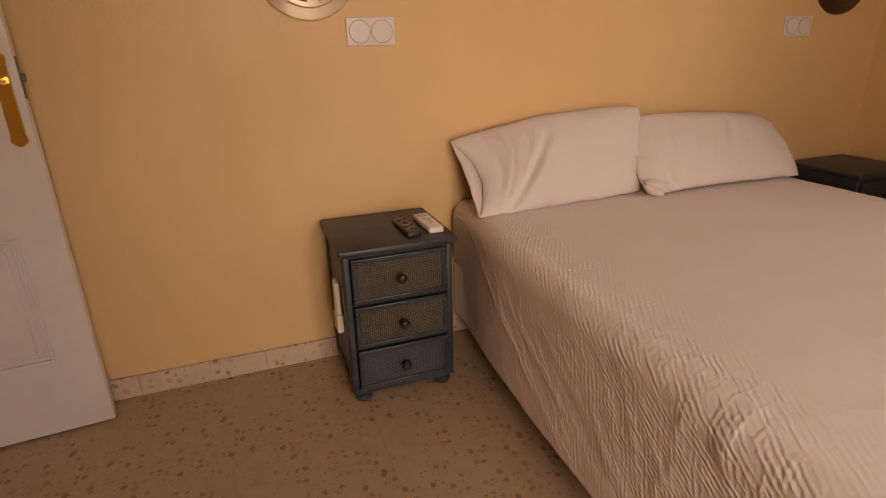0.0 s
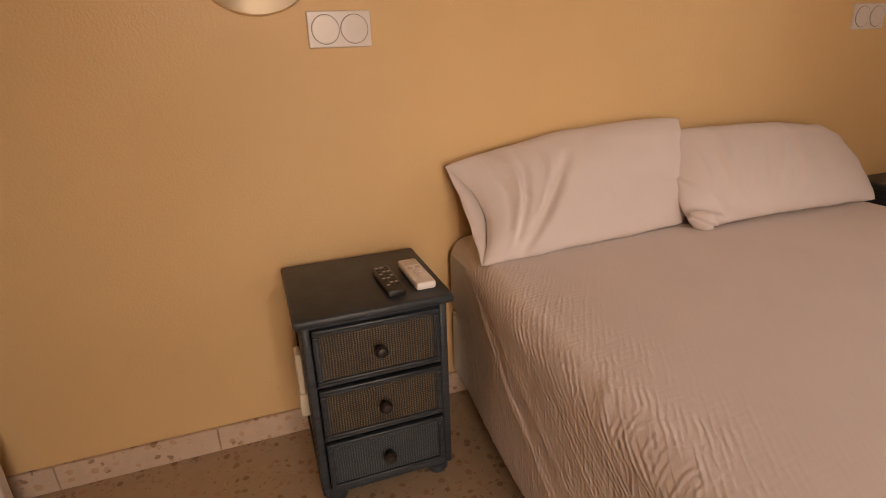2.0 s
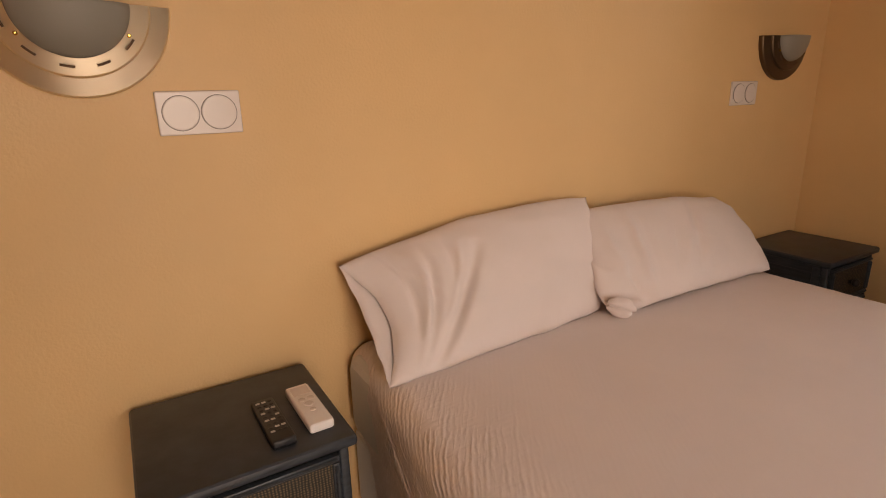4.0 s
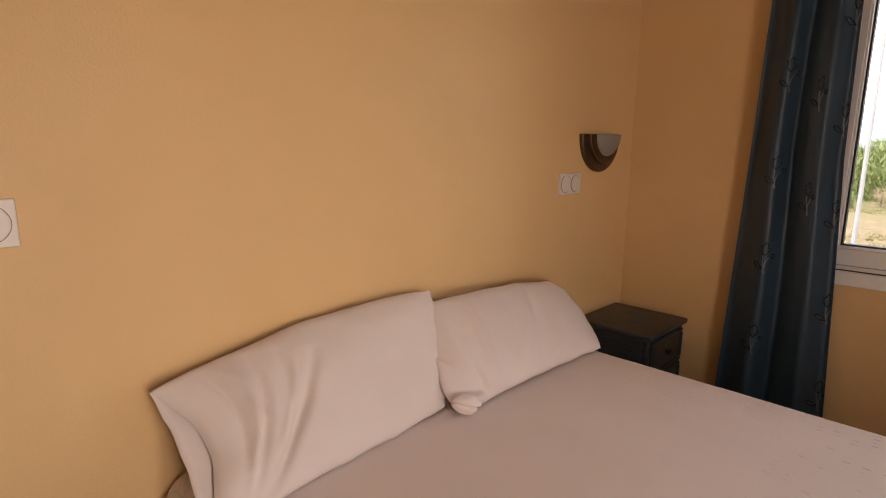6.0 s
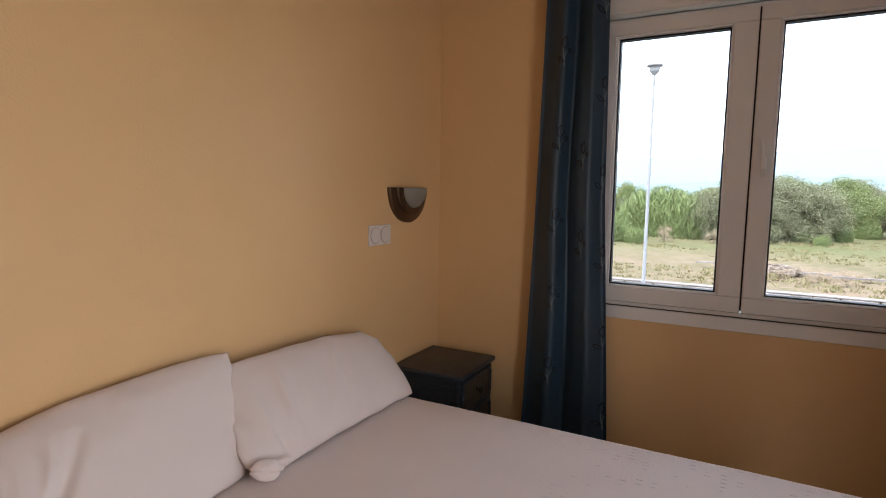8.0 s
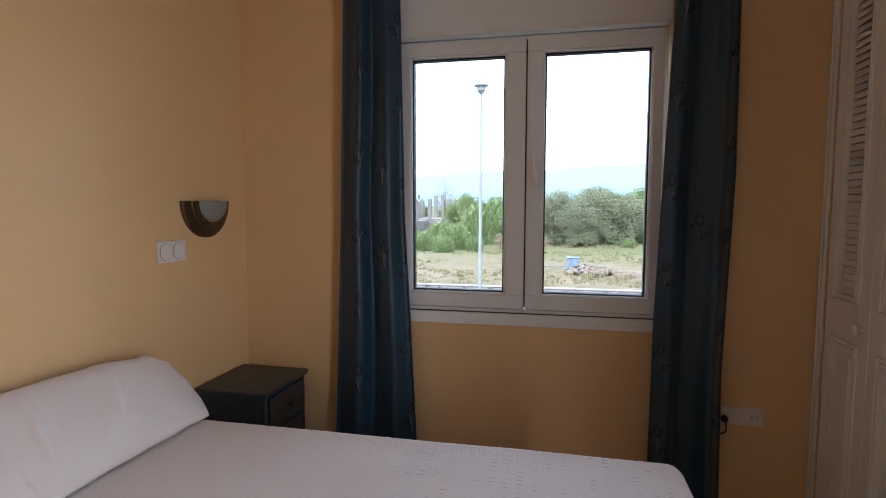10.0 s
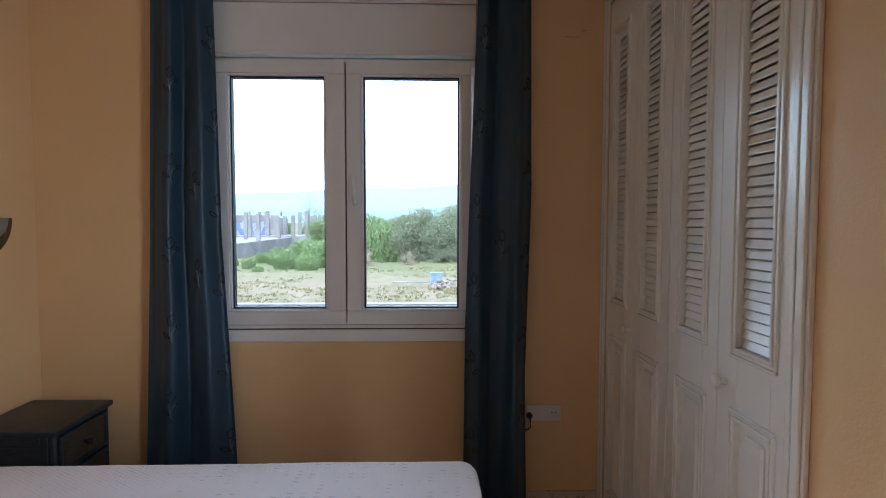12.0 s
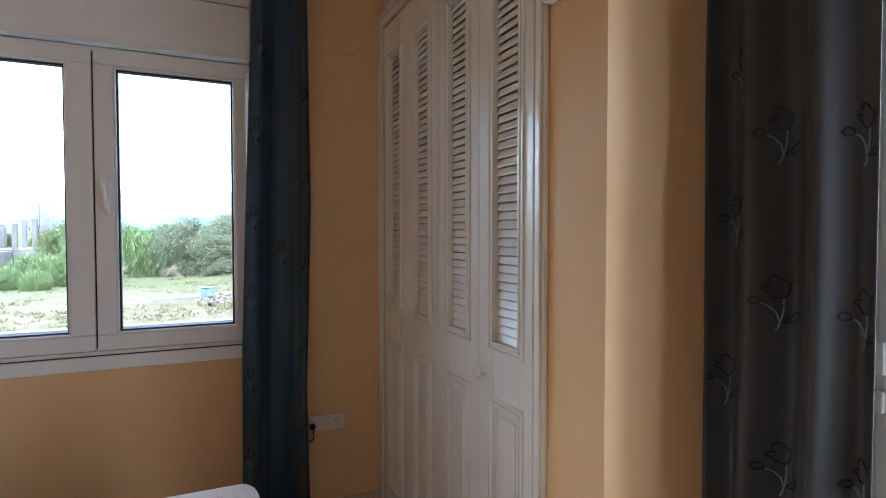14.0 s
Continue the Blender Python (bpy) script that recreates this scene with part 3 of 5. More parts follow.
def balcony_door():
    w = thing("door_2", "white framed glazed balcony door", "door")
    w["kind"] = "structure"
    y0, y1 = YS - 0.10, YS - 0.035
    bm = bmesh.new()
    for a, b, c, e in ((BX0, BX1, 0.0, 0.05), (BX0, BX1, BZ1 - 0.05, BZ1), (BX0, BX0 + 0.05, 0.05, BZ1 - 0.05), (BX1 - 0.05, BX1, 0.05, BZ1 - 0.05)):
        box(bm, a, b, y0, y1, c, e, 0.004)
    part("door_frame", bm, PVC, w)
    m = (BX0 + BX1) / 2
    for a0, a1 in ((BX0 + 0.052, m - 0.001), (m + 0.001, BX1 - 0.052)):
        bm = bmesh.new()
        for a, b, c, e in ((a0, a1, 0.055, 0.16), (a0, a1, BZ1 - 0.14, BZ1 - 0.055), (a0, a0 + 0.07, 0.16, BZ1 - 0.14), (a1 - 0.07, a1, 0.16, BZ1 - 0.14)):
            box(bm, a, b, y0 + 0.01, y1 + 0.012, c, e, 0.004)
        s = part("sash", bm, PVC, w)
        p = part("pane", abox(a0 + 0.065, a1 - 0.065, y0 + 0.03, y0 + 0.036, 0.155, BZ1 - 0.135), GLASS, s, "clear door glass")
        p.visible_shadow = False
    for z in (0.98, 0.90):
        part("hinge", abox(BX1 - 0.075, BX1 - 0.040, y1 + 0.010, y1 + 0.034, z, z + (0.07 if z > 0.95 else 0.045), 0.004), PVC, w, "white plastic hinge cover")


balcony_door()


# ---- built-in wardrobe ----
def wardrobe():
    w = thing("built_in_wardrobe", "cream lacquered built-in wardrobe with four louvred folding doors", "wardrobe")
    tw = 0.062
    for x0, x1, z0, z1, ribs in ((WX0 - tw, WX0, 0, WTOP + tw, ((WX0 - tw + 0.006, WX0 - 0.032, 0.020), (WX0 - 0.024, WX0 - 0.006, 0.017))),
                                 (WX1, XE - 0.001, 0, WTOP + tw, ((WX1 + 0.005, XE - 0.004, 0.018),))):
        cs = part("casing", abox(x0, x1, YW + 0.001, YW + 0.014, z0, z1, 0.003), LACQUER, w, "cream moulded wooden casing")
        for a, b, d in ribs:
            part("rib", abox(a, b, YW + 0.0145, YW + d + 0.004, z0, z1 - 0.006, 0.004), LACQUER, cs)
    cs = part("casing", abox(WX0 + 0.001, WX1 - 0.001, YW + 0.001, YW + 0.014, WTOP, WTOP + tw, 0.003), LACQUER, w, "cream moulded wooden casing")
    part("rib", abox(WX0 + 0.001, WX1 - 0.001, YW + 0.0145, YW + 0.022, WTOP + 0.030, WTOP + tw - 0.006, 0.003), LACQUER, cs)
    bm = bmesh.new()
    for x0, x1 in ((WX0 + 0.001, WX0 + 0.012), (WX1 - 0.012, WX1 - 0.001)):
        box(bm, x0, x1, YW - 0.46, YW - 0.045, 0.0, WTOP - 0.005)
    box(bm, WX0 + 0.012, WX1 - 0.012, YW - 0.46, YW - 0.45, 0.0, WTOP - 0.005)
    box(bm, WX0 + 0.012, WX1 - 0.012, YW - 0.44, YW - 0.06, WTOP - 0.03, WTOP - 0.012)
    part("lining", bm, LACQUER, w)
    pitch = (WX1 - WX0) / 4
    # one slat, tilted, shared by all
    Y1 = YW - 0.002               # face of the doors
    TH = 0.030
    sb = bmesh.new()
    box(sb, -0.5, 0.5, -0.0117, 0.0117, -0.0024, 0.0024, 0.0017, 2)
    bmesh.ops.rotate(sb, verts=sb.verts[:], cent=(0, 0, 0), matrix=Euler((radians(-69), 0, 0)).to_matrix())
    slat_mesh = bpy.data.meshes.new("slat")
    sb.to_mesh(slat_mesh)
    sb.free()
    slat_mesh.materials.append(LACQUER)
    for i in range(4):
        x1 = WX1 - i * pitch - ((0.005, 0, 0.003, 0)[i] if i in (0, 2) else 0.0012)
        x0 = WX1 - (i + 1) * pitch + (0.003 if i in (1, 3) else 0.0012)
        st = 0.082
        lean = (0.002, 0.0, -0.005, -0.010)[i]      # the louvres sit a little off the middle of each leaf
        o0, o1 = x0 + st + lean, x1 - st + lean
        z0, z1, lz0, lz1, pz0, pz1 = 0.012, WTOP - 0.006, 0.957, 2.046, 0.13, 0.772
        bm = bmesh.new()
        for a, b, c, e in ((x0, o0, z0, z1), (o1, x1, z0, z1), (o0, o1, lz1, z1), (o0, o1, pz1, lz0), (o0, o1, z0, pz0)):
            box(bm, a, b, Y1 - TH, Y1, c, e, 0.0015, 1)
        door = part("door", bm, LACQUER, w, "cream folding door with louvres over a panel")
        bm = bmesh.new()
        for c, e in ((lz0, lz1), (pz0, pz1)):
            for q, d, yy in ((0.008, 0.0, 0.008), (0.009, 0.008, 0.004), (0.010, 0.017, 0.0075)):
                A, B, C, E = o0 - 0.026 + d, o1 + 0.026 - d, c - 0.026 + d, e + 0.026 - d
                for a, b, f, g in ((A, B, C, C + q), (A, B, E - q, E), (A, A + q, C + q, E - q), (B - q, B, C + q, E - q)):
                    box(bm, a, b, Y1 - 0.012, Y1 + yy, f, g, 0.002, 1)
        part("moulding", bm, LACQUER, door)
        bm = abox(o0, o1, Y1 - 0.024, Y1 - 0.010, pz0, pz1)
        box(bm, o0 + 0.026, o1 - 0.026, Y1 - 0.012, Y1 - 0.001, pz0 + 0.026, pz1 - 0.026, 0.007, 1)
        part("panel", bm, LACQUER, door)
        n = 43
        for k in range(n):
            s = new("slat", slat_mesh)
            s.parent = door
            s.matrix_world = Matrix.Translation(((o0 + o1) / 2, Y1 - 0.015, lz0 + (k + 0.5) * (lz1 - lz0) / n)) @ Matrix.Diagonal((o1 - o0 - 0.004, 1, 1, 1))
        if i in (0, 3):
            kx = (x0 + 0.035) if i == 0 else (x1 - 0.042)
            kn = part("knob", lathe(bmesh.new(), [(0.010, 0), (0.008, 0.010), (0.009, 0.016), (0.017, 0.022), (0.019, 0.028), (0.016, 0.034), (0.006, 0.037)], (kx, Y1, 0.858), "Y", 20), LACQUER, door, "round cream wooden knob")


wardrobe()


# ---- curtains ----
def tulip(z):
    """Strokes of the embroidered tulip, as (thread, points); x to the side and z up, metres."""
    dark, pale = 1, 2
    return [
        (dark, [(-0.020, 0.052), (-0.012, 0.046), (-0.006, 0.050), (0.004, 0.060), (0.010, 0.062), (0.016, 0.056), (0.016, 0.048)]),
        (dark, [(-0.014, 0.046), (-0.013, 0.030), (-0.006, 0.018), (0.002, 0.014), (0.012, 0.020), (0.018, 0.030), (0.025, 0.034)]),
        (dark, [(0.012, 0.040), (0.018, 0.042), (0.025, 0.038)]),
        (pale, [(-0.004, 0.015), (-0.004, -0.005), (-0.001, -0.025), (0.004, -0.045), (0.008, -0.055)]),
        (pale, [(0.002, -0.035), (0.006, -0.015), (0.016, 0.0), (0.026, 0.006)]),
        (dark, [(-0.045, -0.012), (-0.030, -0.014), (-0.012, -0.026), (0.0, -0.036)]),
        (dark, [(-0.045, -0.012), (-0.040, -0.024), (-0.026, -0.034), (-0.010, -0.036), (0.0, -0.036)]),
        (dark, [(0.026, 0.006), (0.030, 0.016), (0.040, 0.018), (0.046, 0.010), (0.038, 0.002), (0.026, 0.006)]),
    ]


def curtain(name, label, surf, z0, z1, width, cols, motifs, nu=90, nz=40, satin=BLUE):
    """surf(u, z) gives the point of the cloth, u from 0 to 1 across. A cloth with thickness, a hem, and raised thread."""
    c = thing(name, label, "curtain", "window curtains")
    bm = bmesh.new()
    rows = [[bm.verts.new(surf(i / nu, z0 + (z1 - z0) * j / nz)) for i in range(nu + 1)] for j in range(nz + 1)]
    grid_faces(bm, rows)
    bm.normal_update()
    cloth = part("cloth", bm, satin, c)
    so = cloth.modifiers.new("thick", "SOLIDIFY")
    so.thickness = 0.0016
    so.offset = 0
    bm = bmesh.new()

    def on(u, z):
        p = surf(u, z)
        du = (surf(min(u + 0.002, 1), z) - surf(max(u - 0.002, 0), z))
        nrm = du.cross(Vector((0, 0, 1))).normalized()
        return p, nrm
    for u0, zc in motifs:
        for mi, pts in tulip(zc):
            dense = []
            for a, b in zip(pts, pts[1:]):
                for s in range(4):
                    dense.append((a[0] + (b[0] - a[0]) * s / 4, a[1] + (b[1] - a[1]) * s / 4))
            dense.append(pts[-1])
            for side in (1, -1):
                path = []
                for a, b in dense:
                    u = u0 + a / width
                    if not 0.005 < u < 0.995:
                        continue
                    p, nrm = on(u, zc + b)
                    path.append(p + nrm * 0.0014 * side)
                if len(path) > 2:
                    n0 = len(bm.faces)
                    tube(bm, path, 0.0021, 5)
                    bm.faces.ensure_lookup_table()
                    for f in bm.faces[n0:]:
                        f.material_index = mi - 1
    part("embroidery", bm, [DARK_THREAD, BLUE_THREAD], c, "embroidered tulips in black and pale thread", "stuff")
    # pleated heading tape, hooks hidden in it
    bm = bmesh.new()
    pts = [surf(i / 60, z1 - 0.03) for i in range(61)]
    rows = [[bm.verts.new(p + Vector((0, 0, dz))) for p in pts] for dz in (-0.03, 0.03)]
    grid_faces(bm, rows)
    t = part("heading", bm, satin, c)
    so = t.modifiers.new("thick", "SOLIDIFY")
    so.thickness = 0.005
    so.offset = 0


def lerp(table, z):
    """Linear between (z, value) rows."""
    if z <= table[0][0]:
        return table[0][1]
    for (a, p), (b, q) in zip(table, table[1:]):
        if z <= b:
            return p + (q - p) * (z - a) / (b - a)
    return table[-1][1]


def fold_surface(axis, plane, edge_a, edge_b, folds, depth, seed):
    """A hanging cloth; edge_a and edge_b are tables of the two side edges by height."""
    def surf(u, z):
        a, b = lerp(edge_a, z), lerp(edge_b, z)
        k = max(0.0, min(1.0, (2.35 - z) / 2.3))
        w = u + 0.018 * math.sin(5.1 * z + seed) * math.sin(math.pi * u)
        ph = 0
        s = 0.0
        for f0, amp, p0 in folds:
            s += amp * math.sin(2 * math.pi * f0 * w + p0 + 0.35 * math.sin(1.3 * z + p0))
        s *= depth * (0.75 + 0.35 * k)
        s += 0.003 * noise.noise(Vector((u * 7, z * 2.2, seed)))
        along = a + (b - a) * (u + 0.012 * math.sin(2 * math.pi * 3 * u + seed) * math.sin(math.pi * u))
        return Vector((plane + s, along, z)) if axis == "y" else Vector((along, plane + s, z))
    return surf


s1 = fold_surface("y", 2.308, [(0.03, -0.455), (0.28, -0.475), (1.2, -0.508), (2.15, -0.538), (2.38, -0.546)],
                  [(0.03, -0.858), (0.275, -0.85), (0.8, -0.825), (1.22, -0.803), (2.15, -0.787), (2.38, -0.785)],
                  [(2.2, 1.0, 0.4), (4.1, 0.25, 1.9)], 0.030, 1.0)
curtain("curtain", "dark blue satin curtain with embroidered tulips beside the far nightstand", s1, 0.03, 2.38, 0.55, 2,
        [(0.94, 2.02), (0.95, 1.68), (0.955, 1.33), (0.955, 1.00), (0.95, 0.66), (0.94, 0.33), (0.36, 1.84), (0.35, 1.49), (0.34, 1.15), (0.34, 0.83), (0.33, 0.51), (0.70, 1.42), (0.70, 1.06)])
s2 = fold_surface("y", 2.315, [(0.03, -2.10), (0.6, -2.09), (1.4, -2.112), (2.19, -2.103), (2.38, -2.10)],
                  [(0.03, -1.818), (0.14, -1.824), (0.8, -1.828), (1.26, -1.842), (1.9, -1.865), (2.38, -1.885)],
                  [(1.7, 1.0, 2.2), (3.3, 0.3, 0.4)], 0.030, 4.0)
curtain("curtain", "dark blue satin curtain with embroidered tulips above a wall socket", s2, 0.03, 2.38, 0.45, 2,
        [(0.84, 2.02), (0.87, 1.68), (0.88, 1.33), (0.88, 1.00), (0.88, 0.67), (0.88, 0.34), (0.06, 1.82), (0.06, 1.47), (0.06, 1.12), (0.06, 0.77), (0.06, 0.43), (0.45, 1.18)])
s3 = fold_surface("x", -2.760, [(0.03, 0.555), (2.45, 0.562)], [(0.03, 0.884), (2.45, 0.886)],
                  [(2.4, 1.0, 4.4), (4.9, 0.2, 0.9)], 0.040, 2.0)
curtain("curtain", "dark grey-blue satin curtain with embroidered tulips beside the balcony door", s3, 0.02, 2.45, 0.50, 2,
        [(0.055, 2.16), (0.055, 1.80), (0.055, 1.455), (0.055, 1.11), (0.055, 0.79), (0.055, 0.44), (0.52, 1.84), (0.52, 1.475), (0.52, 1.125), (0.52, 0.77), (0.52, 0.42),
         (0.83, 1.97), (0.82, 1.625), (0.87, 1.30), (0.92, 0.93), (0.92, 0.58)], satin=GREYBLUE)


# ---- bed ----
BXa, BXb, BYa, BYb, BTOP = 0.292, 1.724, -1.825, -0.012, 0.532


def bed():
    b = thing("double_bed", "double bed base with mattress, standing against the yellow wall", "bed")
    part("base", abox(BXa + 0.04, BXb - 0.04, BYa + 0.04, BYb, 0.09, 0.30, 0.01), SHEET, b)
    part("mattress", abox(BXa + 0.03, BXb - 0.03, BYa + 0.03, BYb, 0.302, BTOP - 0.012, 0.04, 4), SHEET, b)
    for x in (BXa + 0.12, BXb - 0.12):
        for y in (BYa + 0.12, BYb - 0.12):
            part("leg", lathe(bmesh.new(), [(0.022, 0.0), (0.025, 0.09)], (x, y, 0), n=14), BLACKP, b)


def bedspread():
    s = bmesh.new()
    uvl = s.loops.layers.uv.new("UVMap")
    R = 0.055
    W, L = BXb - BXa, BYb - BYa
    side = 0.470                  # length of cloth hanging past the edge
    nu, nv = 250, 240
    flat_w, flat_l = W - 2 * R, L - R

    def bend(d):
        """Past an edge: how far out and down for a length d of cloth."""
        arc = R * math.pi / 2
        if d <= 0:
            return 0.0, 0.0
        if d < arc:
            return R * math.sin(d / R), R * (1 - math.cos(d / R))
        return R, R + (d - arc)
    rows, uvs = [], {}
    tu, tv = flat_w + 2 * side, flat_l + side
    for j in range(nv + 1):
        row = []
        for i in range(nu + 1):
            cu = -tu / 2 + tu * i / nu
            cv = tv * j / nv
            du, dv = max(0.0, abs(cu) - flat_w / 2), max(0.0, cv - flat_l)
            # round the free corner of the cloth
            if du > 0 and dv > 0:
                d = min(math.hypot(du, dv), side)
                ang = math.atan2(dv, du)
                o, dn = bend(d)
                ox, oy = o * math.cos(ang), o * math.sin(ang)
                corner = math.sin(2 * ang)
            else:
                ox, dn1 = bend(du)
                oy, dn2 = bend(dv)
                dn, corner = dn1 + dn2, 0.0
                d = max(du, dv)
                ang = 0 if du > dv else math.pi / 2
            sx = 1 if cu > 0 else -1
            x = sx * (min(abs(cu), flat_w / 2) + ox)
            y = min(cv, flat_l) + oy
            hang = max(0.0, dn - 0.05) / 0.43
            nz = noise.noise(Vector((cu * 1.4, cv * 1.4, 3.0)))
            # soft folds of the hanging part
            t = cv if du > dv else cu
            fold = 0.004 * math.sin(t * 8.0 + 2.0 * nz + (1 if sx > 0 else 0)) + 0.001 * math.sin(t * 19 + 3 * nz)
            if corner:
                fold += 0.03 * corner * math.sin(3 * ang + 1)
            out = hang * (fold + 0.010)
            if sx < 0 and du > dv:
                out -= hang * 0.030 * (1 - 0.3 * hang)
            x += sx * out * (math.cos(ang))
            y += out * math.sin(ang)
            if sx < 0:
                x += (0.046 * max(0.0, 1 - cv / 0.5) - 0.025 * min(1.0, cv / 1.2)) * min(1.0, abs(cu) / 0.6)
            z = BTOP - dn
            # creases on the top and at the edge
            wr = 0.003 * noise.noise(Vector((cu * 2.5, cv * 2.5, 8.0))) + 0.001 * noise.noise(Vector((cu * 11, cv * 8, 1.0)))
            # a rumpled patch on the corner near the foot, and thin slanting creases down the side
            near = max(0.0, min(1.0, (cv - 0.95) / 0.45)) * max(0.0, min(1.0, (-cu - 0.15) / 0.3)) * (1.0 if cu > -0.95 else 0.5)
            ridge = abs(noise.noise(Vector((cu * 4.0 + cv * 2.2, cv * 6.5 - cu * 2.5, 5.0))) + 0.4 * noise.noise(Vector((cu * 9, cv * 13, 6.0))))
            wr += 0.0040 * near * max(0, 0.16 - ridge) ** 2 / 0.0256
            ridge = abs(noise.noise(Vector((cu * 1.6 - cv * 0.9, cv * 9.0 + cu * 5.0, 9.0))))
            wr += 0.0014 * min(1.0, max(0.0, (abs(cu) - 0.6) / 0.15)) * max(0, 0.06 - ridge) / 0.06
            # one sharp pinch across the edge
            dx, dy = cu + 0.70, cv - 0.80
            wr += 0.007 * math.exp(-((dy + 0.88 * dx) / 0.007) ** 2 - (dx / 0.030) ** 2)
            # long slack pleats falling from the head end towards the foot
            if sx < 0 and cv < 1.3:
                for c0, slope, reach, amp in ((0.02, 1.5, 0.30, 0.002), (0.12, 1.8, 0.42, 0.0045), (0.24, 2.0, 0.40, 0.0025), (0.47, 1.9, 0.44, 0.0015)):
                    k = max(0.0, min(1.0, dn / reach))
                    off = cv - (c0 + slope * dn + 0.012 * math.sin(9 * dn + c0 * 20))
                    wr += amp * math.sin(math.pi * k) ** 0.7 * math.exp(-(off / (0.018 + 0.01 * k)) ** 2)
            if dn < 0.05:
                z += wr
            else:
                x += sx * wr * 1.6 * math.cos(ang)
                y += wr * 1.6 * math.sin(ang)
            z = max(z, 0.035 + 0.012 * noise.noise(Vector((cu * 2, cv * 2, 2))))
            v = s.verts.new(((BXa + BXb) / 2 + x, BYb - y, z))
            uvs[v] = (cu, cv)
            row.append(v)
        rows.append(row)
    grid_faces(s, rows)
    for f in s.faces:
        for lp in f.loops:
            lp[uvl].uv = uvs[lp.vert]
    ob = part("bedspread", s, QUILT)
    ob.data.set_sharp_from_angle(angle=radians(180))
    so = ob.modifiers.new("thick", "SOLIDIFY")
    so.thickness, so.offset = 0.004, -1
    tagged(ob, "off-white quilted cotton bedspread hanging over the sides of the bed", "bedspread")


def pillow(name, label, tl, tr, bl, br, puff, seed, bows, folds, open_end=False):
    """A cushion between four corners: its top edge leans on the wall, its lower edge lies on the bed.
    bows: how far the left, right, lower and upper edges bend outwards; folds: (u, v, u, v, width, height) of its creases."""
    tl, tr, bl, br = map(Vector, (tl, tr, bl, br))
    bm = bmesh.new()
    n, m = 110, 70
    nrm = ((br - bl).cross(tl - bl)).normalized()
    if nrm.y > 0:
        nrm = -nrm
    left, right, low, up = bows
    across, rise = (br - bl).normalized(), (tl - bl).normalized()
    front, back = [], []
    for j in range(m + 1):
        v = j / m
        rf, rb = [], []
        for i in range(n + 1):
            u = i / n
            sv, su = math.sin(math.pi * v), math.sin(math.pi * u)
            p = (bl.lerp(br, u)).lerp(tl.lerp(tr, u), v)
            shift = rise * (up * su * v - low * su * (1 - v)) + rise * 0.007 * noise.noise(Vector((u * 5.5, v * 2, seed + 9))) * v
            shift = shift + rise * 0.006 * noise.noise(Vector((u * 6.5, 3.0, seed))) * (1 - v) + across * 0.012 * noise.noise(Vector((v * 5.0, 1.0, seed + 4))) * (2 * u - 1)
            # soft, rounded corners
            for cu_, cv_, q in ((0, 0, 0.0 if open_end else 0.022), (1, 0, 0.014), (1, 1, 0.004 if open_end else 0.035)):
                k = max(0, 1 - abs(u - cu_) / 0.10) * max(0, 1 - abs(v - cv_) / 0.16)
                shift = shift + (across * (1 - 2 * cu_) + rise * (1 - 2 * cv_) * 0.6) * q * k
            pf = p + across * (right * sv * u - left * sv * (1 - u) ** 2) + shift
            pb = p + across * (right * sv * u - (left * 0.25 if open_end else left) * sv * (1 - u) ** 2) + shift
            a, b = 1 - abs(2 * u - 1) ** 3.0, 1 - abs(2 * v - 1) ** 2.6
            t = (max(a, 0) ** 0.5) * (max(b, 0) ** 0.55)
            wr = 0.006 * noise.noise(Vector((u * 3.0, v * 2.2, seed))) + 0.0035 * noise.noise(Vector((u * 8 + 2 * v, v * 6, seed)))
            for u0, v0, u1, v1, w, h in folds:
                dx, dy = (u1 - u0) * 1.9, v1 - v0
                L2 = dx * dx + dy * dy
                k = (((u - u0) * 1.9 * dx) + (v - v0) * dy) / L2
                kc = max(0.0, min(1.0, k))
                ex, ey = (u - u0) * 1.9 - kc * dx + 0.02 * math.sin(5 * v + seed), (v - v0) - kc * dy
                fade = math.sin(math.pi * min(1, max(0, kc * 0.8 + 0.1)))
                wr += h * fade * math.exp(-(ex * ex + ey * ey) / (w * w))
            rf.append(bm.verts.new(pf + nrm * (puff * t + wr * min(1, 4 * t + 0.1))))
            if (0 < i < n and 0 < j < m) or (open_end and i == 0 and 0 < j < m):
                rb.append(bm.verts.new(pb - nrm * (puff * 0.35 * t + (0.012 * sv if i == 0 else 0))))
            else:
                rb.append(rf[-1])
        front.append(rf)
        back.append(rb)
    grid_faces(bm, front)
    for a, b in zip(back, back[1:]):
        for i in range(n):
            q = [a[i + 1], a[i], b[i], b[i + 1]]
            if len(set(q)) >= 3:
                bm.faces.new(list(dict.fromkeys(q)))
    ob = part(name, bm, PILLOW)
    ob.data.set_sharp_from_angle(angle=radians(180))
    tagged(ob, label, "pillow", "pillows on the bed")
    return ob


